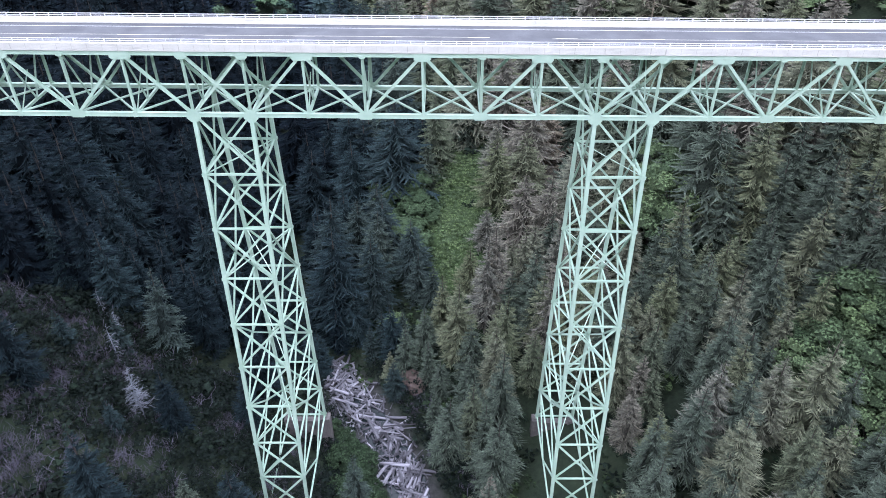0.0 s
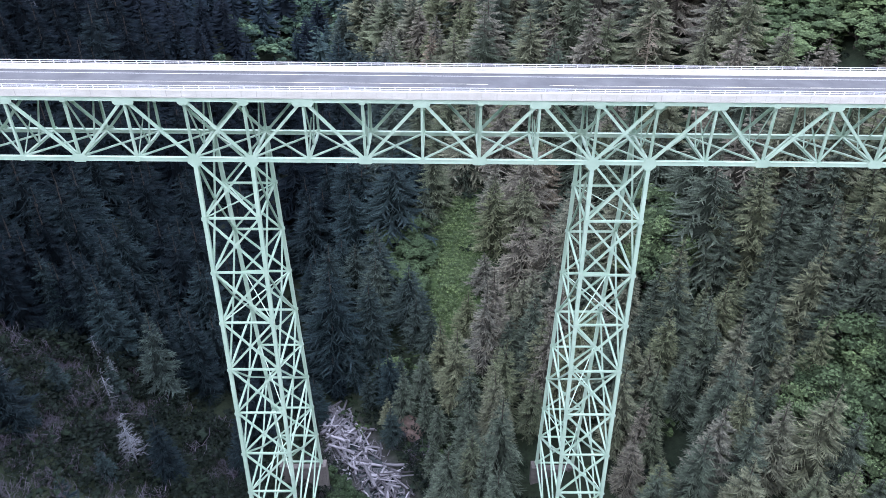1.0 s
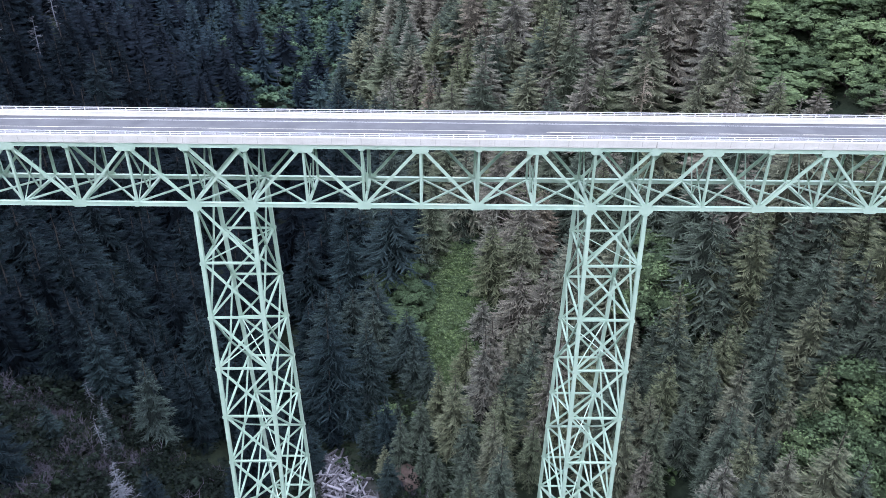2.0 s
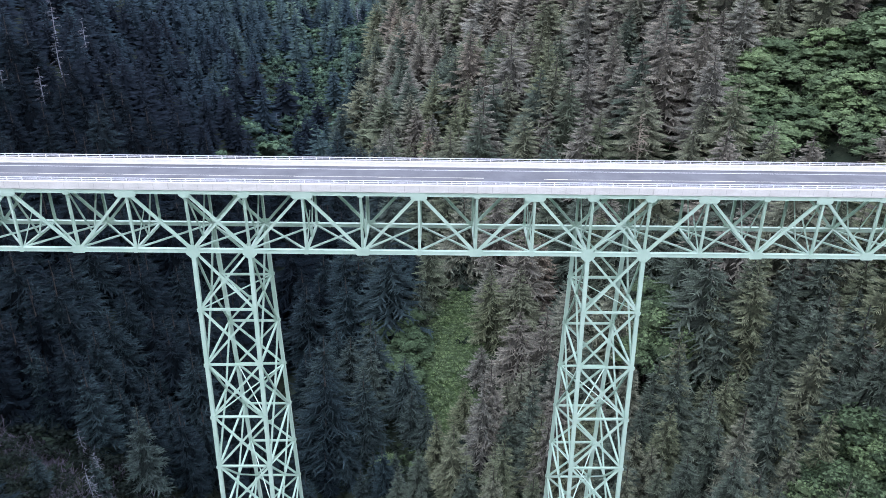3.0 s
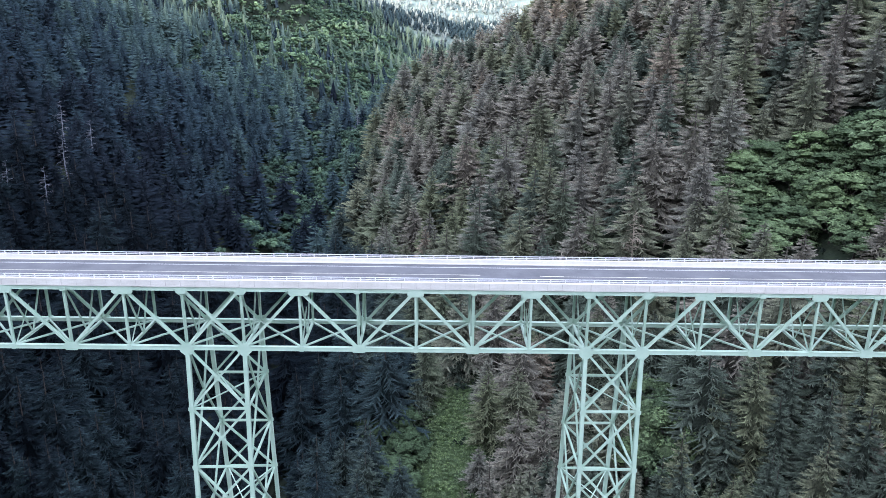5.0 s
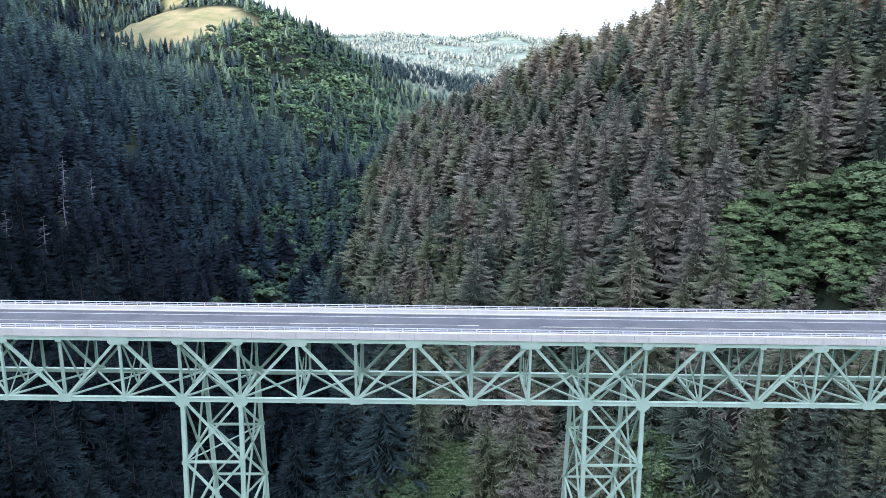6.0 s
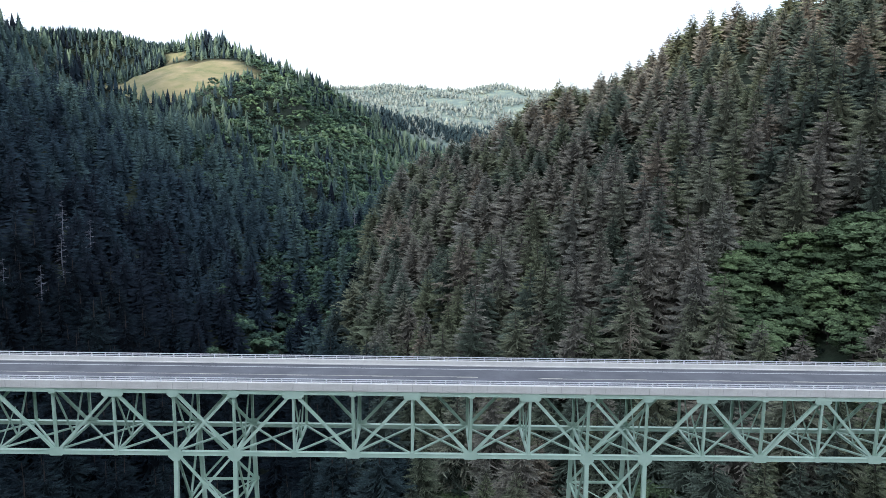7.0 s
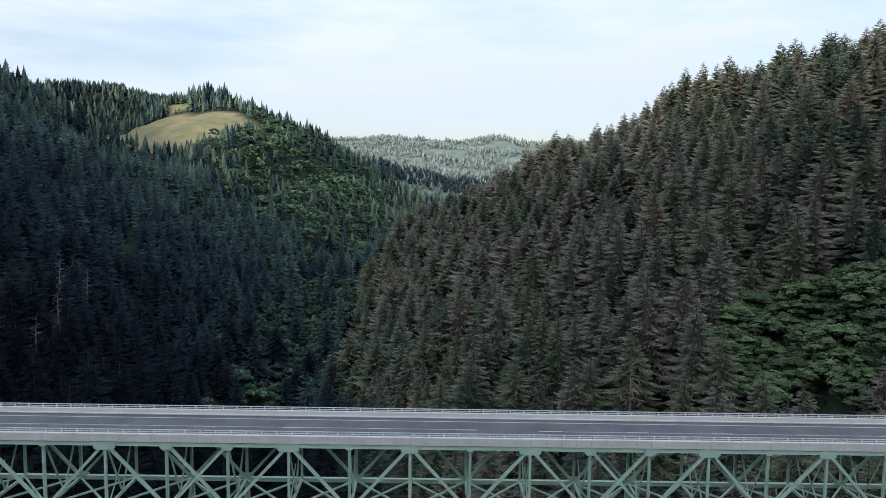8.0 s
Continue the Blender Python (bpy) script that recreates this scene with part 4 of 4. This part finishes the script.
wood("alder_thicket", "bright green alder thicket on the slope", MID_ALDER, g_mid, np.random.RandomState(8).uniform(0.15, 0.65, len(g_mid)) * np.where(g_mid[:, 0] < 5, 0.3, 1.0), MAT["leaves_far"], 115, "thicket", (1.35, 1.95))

# far wood on the spur and the left-hand hill
far = scatter(215, 560, 11.2, 121)
far = far[clear(far) & (ridge_r(far[:, 0], far[:, 1])[1] > -40) | (far[:, 0] < creek_x(far[:, 1]) - 12) & clear(far)]
gf = is_green(far)
dg = scatter(215, 560, 6.0, 127)
dg = dg[clear(dg) & is_green(dg)]
s_far, g_far = grow(far[~gf], 19, 32, 122), grow(dg, 7, 12, 123)
s_far[:, 3] *= np.where(s_far[:, 0] > 20, 0.85, 1.0)
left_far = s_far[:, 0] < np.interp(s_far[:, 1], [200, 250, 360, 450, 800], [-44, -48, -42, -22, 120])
wood("far_spruce_wood", "far brownish green spruce wood over the spur", SPUR_SPRUCE, s_far[~left_far], tone_of(s_far[~left_far, :2], 9), MAT["needles_far"], 124, fat=(1.0, 1.45))
wood("shaded_spruce_wood", "spruce wood in the side valley, shade painted in its dark bluish tone", FAR_SPRUCE, s_far[left_far], tone_of(s_far[left_far, :2], 9), MAT["needles_blue"], 126, fat=(0.95, 1.35))
wood("far_alder_thicket", "far dull green broad-leaved thicket", FAR_ALDER, g_far, np.random.RandomState(8).uniform(0.1, 0.7, len(g_far)), MAT["leaves_cool"], 125, "thicket", (1.1, 1.6))

hill = scatter(560, 1250, 9.2, 131, 0.66)
steep = scatter(900, 1080, 6.0, 136, 0.70)
hill = np.concatenate([hill, steep[(steep[:, 0] > -640) & (steep[:, 0] < -380)]])
hill = hill[clear(hill) & (hill[:, 0] < creek_x(hill[:, 1]) - 60)]
gh = is_green(hill)
dg = scatter(560, 1250, 7.6, 137, 0.72)
dg = dg[clear(dg) & is_green(dg)]
s_hill, g_hill = grow(hill[~gh], 13, 24, 132), grow(dg, 8, 14, 133)
low = 1 - 0.5 * np.max([meadow_at(s_hill[:, 0] * k, s_hill[:, 1] + e) > 0.3 for k, e in ((1.03, 20), (1.04, 36))], axis=0)
s_hill[:, 3] *= np.where(s_hill[:, 0] > -250, 1.0, low) * np.where((s_hill[:, 1] > 940) & (s_hill[:, 0] < -375), 0.85, 1.0)
stand = scatter(950, 1030, 8.0, 138, 0.5)
stand = grow(stand[blob(stand, -316, 988, 36, 30, 9)], 20, 32, 139)      # tall trees on the brow behind the meadow
s_hill = np.concatenate([s_hill, stand])
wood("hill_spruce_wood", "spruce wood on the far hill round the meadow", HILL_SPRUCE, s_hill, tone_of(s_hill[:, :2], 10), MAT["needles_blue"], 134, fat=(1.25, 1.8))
wood("hill_alder_wood", "bright green broad-leaved wood on the far hill", FAR_ALDER, g_hill, np.random.RandomState(8).uniform(0.3, 0.95, len(g_hill)), MAT["leaves_cool"], 135, fat=(1.1, 1.6))

back = scatter(1400, 3200, 18.5, 141, 0.24)
back = back[(waves(back[:, 0], back[:, 1], 260, 41) > -0.35) & (back[:, 0] < 0.22 * (back[:, 1] - EYE_Y))]
s_back = grow(back, 12, 22, 142)
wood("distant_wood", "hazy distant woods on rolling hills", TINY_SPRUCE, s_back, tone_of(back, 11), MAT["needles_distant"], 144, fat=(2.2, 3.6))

band = scatter(1580, 1840, 10.0, 145, 0.24)
band = band[(band[:, 0] > -330) & (band[:, 0] < 330) & (np.abs(band[:, 1] - 1700 - 0.15 * band[:, 0]) < 105)]
# one dark tone for the belt: the far ridge's shadow is in its colour
wood("plantation_belt", "belt of spruce along a far ridge, shadow painted in its dark tone", HILL_SPRUCE, grow(band, 12, 20, 146), np.full(len(band), 0.30), MAT["needles_blue"], 147, fat=(1.9, 2.6))


# ---- creek and driftwood ----
def build_creek():
    ys = np.arange(-140, 45, 3.0)
    ss = np.linspace(-1, 1, 7)
    cx = creek_x(ys)
    X = cx[:, None] + ss[None] * (4.2 + 0.8 * np.sin(ys / 9.0))[:, None]
    Y = np.repeat(ys[:, None], 7, 1)
    Z = floor_z(Y) + 0.35
    v = np.stack([X, Y, Z], -1).reshape(-1, 3)
    i = (np.arange(len(ys) - 1)[:, None] * 7 + np.arange(6)[None]).ravel()
    f = np.stack([i, i + 1, i + 8, i + 7], 1)
    tagged(new("water", mesh_from("water", v, f, MAT["water"], (), True)), "dark shallow creek water between the banks", "water", kind="structure")


build_creek()


def log_mesh(seed):
    """A bleached log of unit length along x: bent, tapered, broken ends, and now and then a root or stub."""
    r = np.random.RandomState(seed)
    bm = bmesh.new()
    rings, n = 6, 7
    loops = []
    for k in range(rings):
        u = k / (rings - 1) - 0.5
        rad = 0.5 * (1.0 - 0.35 * (u + 0.5)) * r.uniform(0.88, 1.1)
        oy, oz = 0.35 * math.sin(u * 3 + seed), 0.25 * math.cos(u * 4 + seed)
        loops.append([bm.verts.new((u + (r.uniform(-0.015, 0.015) if k in (0, rings - 1) else 0), oy + rad * math.cos(j * 6.283 / n), oz + rad * math.sin(j * 6.283 / n))) for j in range(n)])
    for k in range(rings - 1):
        for j in range(n):
            bm.faces.new((loops[k][j], loops[k][(j + 1) % n], loops[k + 1][(j + 1) % n], loops[k + 1][j]))
    bm.faces.new(loops[0][::-1])
    bm.faces.new(loops[-1])
    me = bpy.data.meshes.new("driftwood_log")
    bm.to_mesh(me)
    bm.free()
    me.materials.append(MAT["driftwood"])
    return me


LOGS = [log_mesh(k) for k in range(8)]
r = np.random.RandomState(77)


def log_place(small):
    y = r.uniform(-12, 47)
    s = min(1.1, max(-1.1, r.normal(0, 0.55)))
    x = float(creek_x(y)) - float(np.interp(y, [20, 30, 40, 47], [0, 2.0, 1.0, 0])) + s * float(np.interp(y, [0, 7, 15, 25, 32, 38, 47], [3.6, 4.2, 5.4, 6.8, 8.0, 5.2, 2.8]))
    L, rad = (r.uniform(0.8, 3.0), r.uniform(0.07, 0.2)) if small else (r.uniform(2.2, 8.5), r.uniform(0.16, 0.50))
    heading = 90 + 35 * (1 if y > 25 else 0.3) + r.normal(0, 50)
    z = float(floor_z(np.array(y))) + 0.5 + rad * 0.5 + abs(r.normal(0, 0.6)) * math.exp(-s * s)
    z = max(z, float(ground_z(x, y)) + rad * 0.6)
    return pose(x, y, z, r.uniform(0, 360), r.normal(0, 7), heading) @ Matrix.Diagonal((L, rad * 2, rad * 2, 1))


for k in range(290):
    ob = new("driftwood_log", LOGS[k % 8])
    ob.matrix_basis = log_place(False)
    tagged(ob, "bleached grey driftwood log in the creek's log jam", "log", "driftwood logs in the creek")
stick_v, stick_f = [], []
base_v = np.array([[v.co.x, v.co.y, v.co.z, 1] for v in LOGS[2].vertices])
base_f = np.array([list(f.vertices) for f in LOGS[2].polygons if len(f.vertices) == 4])
for k in range(600):
    stick_v.append((base_v @ np.array(log_place(True)).T)[:, :3])
    stick_f.append(base_f + k * len(base_v))
tagged(new("driftwood", mesh_from("driftwood", np.concatenate(stick_v), np.concatenate(stick_f), MAT["driftwood"])), "small broken driftwood among the logs", "driftwood", kind="stuff")
for x, y, z, L, a in ((-6.0, 24.0, -94.2, 13.0, 4), (-6.5, 23.0, -94.4, 12.0, 7)):
    ob = new("driftwood_log", LOGS[1])
    ob.matrix_basis = pose(x, y, z, 0, 0, a) @ Matrix.Diagonal((L, 0.36, 0.36, 1))
    tagged(ob, "long bleached log lying across the creek", "log", "driftwood logs in the creek")


# ---- dead trees and brush ----
def snag(seed, dense):
    """A dead spruce of unit height: a bleached trunk with many bare drooping limbs and twigs."""
    r = np.random.RandomState(seed)
    V, F = [], []

    def stick(p, q, r0, r1):
        ax = ortho(q - p)
        u = ortho(np.cross(ax, (0.31, 0.2, 0.93) if abs(ax[2]) < 0.8 else (1.0, 0.1, 0)))
        w = np.cross(ax, u)
        k = len(V)
        for o, rad in ((p, r0), (q, r1)):
            for j in range(3):
                V.append(o + (u * math.cos(j * 2.0944) + w * math.sin(j * 2.0944)) * rad)
        for j in range(3):
            a, b = k + j, k + (j + 1) % 3
            F.append((a, b, b + 3))
            F.append((a, b + 3, a + 3))

    pts = [np.array([0.012 * math.sin(7 * u + seed), 0.012 * math.cos(5 * u), u - 0.05]) for u in np.linspace(0, 1.03, 8)]
    for k in range(7):
        stick(pts[k], pts[k + 1], 0.018 * (1 - k / 7.5), 0.018 * (1 - (k + 1) / 7.5))
    for b in range(dense):
        z = r.uniform(0.12, 0.97)
        a = r.uniform(0, 6.283)
        L = 0.20 * (1 - z) ** 0.7 * r.uniform(0.5, 1.25) + 0.01
        o = np.array([math.cos(a), math.sin(a), r.uniform(-0.3, 0.35)])
        p = np.array([0, 0, z])
        q = p + o * L
        stick(p, q, 0.0036, 0.0016)
        for t in range(3):
            u = r.uniform(0.35, 0.95)
            a2 = a + r.uniform(-1.2, 1.2)
            s0 = p + o * L * u
            stick(s0, s0 + np.array([math.cos(a2), math.sin(a2), r.uniform(-0.7, 0.1)]) * L * 0.5, 0.0024, 0.0012)
    return np.array(V), np.array(F)


SNAG = [mesh_from("dead_tree", *snag(k, n), MAT[w]) for k, n, w in ((3, 120, "deadwood"), (5, 45, "deadwood"), (7, 85, "dry_wood"))]
for x, y, h, k in ((-58.0, 4.7, 15.0, 0), (-69.4, 25.3, 8.0, 0), (-73.6, 28.9, 9.0, 1), (-81.0, 10.5, 5.0, 0), (-87.4, 303.0, 18.0, 1), (-170.0, 240.0, 24.0, 1), (65.0, 120.4, 29.0, 2), (-184.0, 270.0, 30.0, 1), (-162.0, 206.0, 24.0, 1), (-168.6, 266.0, 26.0, 1), (-171.0, 195.0, 24.0, 1), (-57.0, 466.0, 24.0, 1), (-67.0, 17.5, 11.0, 1), (-340.0, 548.0, 24.0, 1), (-333.0, 570.0, 26.0, 1), (-346.0, 621.0, 25.0, 1), (-338.0, 640.0, 27.0, 1), (-345.0, 600.0, 22.0, 1)):
    ob = new("dead_tree", SNAG[k])
    ob.matrix_basis = pose(x, y, float(ground_z(x, y)), 0, 0, 70 * k + x) @ Matrix.Diagonal((h, h, h, 1))
    tagged(ob, "bleached dead tree with bare drooping twigs on the slope", "dead tree", "dead trees on the slopes")


def brush_shape(seed, n):
    """A bare bush of unit height."""
    r = np.random.RandomState(seed)
    V, F = [], []
    for k in range(n):
        a, o = r.uniform(0, 6.283), r.uniform(0, 0.25)
        p = np.array([o * math.cos(a), o * math.sin(a), 0])
        for t in range(3):
            q = p + np.array([r.normal(0, 0.16), r.normal(0, 0.16), r.uniform(0.2, 0.4)])
            d = ortho(np.cross(q - p, r.normal(size=3))) * 0.012
            j = len(V)
            V.extend((p - d, p + d, q + d * 0.6, q - d * 0.6))
            F.extend(((j, j + 1, j + 2), (j, j + 2, j + 3)))
            p = q
    return np.array(V), np.array(F), np.zeros((0, 3)), np.zeros((0, 3), int), np.full(len(V), 0.5)


bp = scatter(-30, 48, 1.7, 151)
bd = bp[:, 0] - creek_x(bp[:, 1])
bp = bp[(is_brushy(bp) | ((np.abs(bd) > 9) & (np.abs(bd) < 17))) & (np.random.RandomState(3).uniform(size=len(bp)) < 0.8)]
half = np.random.RandomState(4).uniform(size=len(bp)) < 0.16 + 0.6 * np.exp(-((bp[:, 0] + 73) / 13.0) ** 2 - ((bp[:, 1] + 14) / 15.0) ** 2) + 0.45 * (waves(bp[:, 0], bp[:, 1], 22, 71) > 0.25)
wood("brush", "bare grey brush on the broken slope", [brush_shape(k, 24) for k in range(3)], grow(bp[half], 1.6, 3.8, 152), np.zeros(int(half.sum())), MAT["brush"], 153, "brush", (0.9, 1.6))
BUSH = crown_only([alder_shape(97 + k, 5, 20, 0.07, 0.6, 0.15, False) for k in range(3)])
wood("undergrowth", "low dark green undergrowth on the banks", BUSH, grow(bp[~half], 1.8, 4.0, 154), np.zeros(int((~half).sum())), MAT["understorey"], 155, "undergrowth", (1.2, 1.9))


def earth_bank(x, y, size, seed):
    """A slumped bank of bare earth with a hollow under its brow."""
    r = np.random.RandomState(seed)
    bm = bmesh.new()
    bmesh.ops.create_icosphere(bm, subdivisions=4, radius=1.0)
    ph = r.uniform(0, 6.283, 6)
    for v in bm.verts:
        c = v.co
        k = 1 + 0.14 * math.sin(3 * c.x + ph[0]) * math.sin(4 * c.z + ph[1]) + 0.07 * math.sin(9 * c.x + ph[2]) * math.cos(8 * c.y + ph[3]) + 0.04 * math.sin(17 * c.z + ph[4])
        hollow = math.exp(-((c.x + 0.35) / 0.3) ** 2 - ((c.z + 0.05) / 0.34) ** 2) if c.y < 0 else 0
        v.co = (c.x * k * size[0], c.y * k * size[1] * (1 - 0.75 * hollow), c.z * k * size[2])
    me = bpy.data.meshes.new("earth_bank")
    bm.to_mesh(me)
    bm.free()
    me.materials.append(MAT["earth"])
    ob = new("earth_bank", me)
    ob.matrix_basis = pose(x, y, float(ground_z(x, y)) - 0.3, 0, 0, -20)
    tagged(ob, "slumped brown earth bank with a dark hollow above the creek", "bank")


earth_bank(-5.0, 37.5, (4.6, 3.2, 3.8), 3)
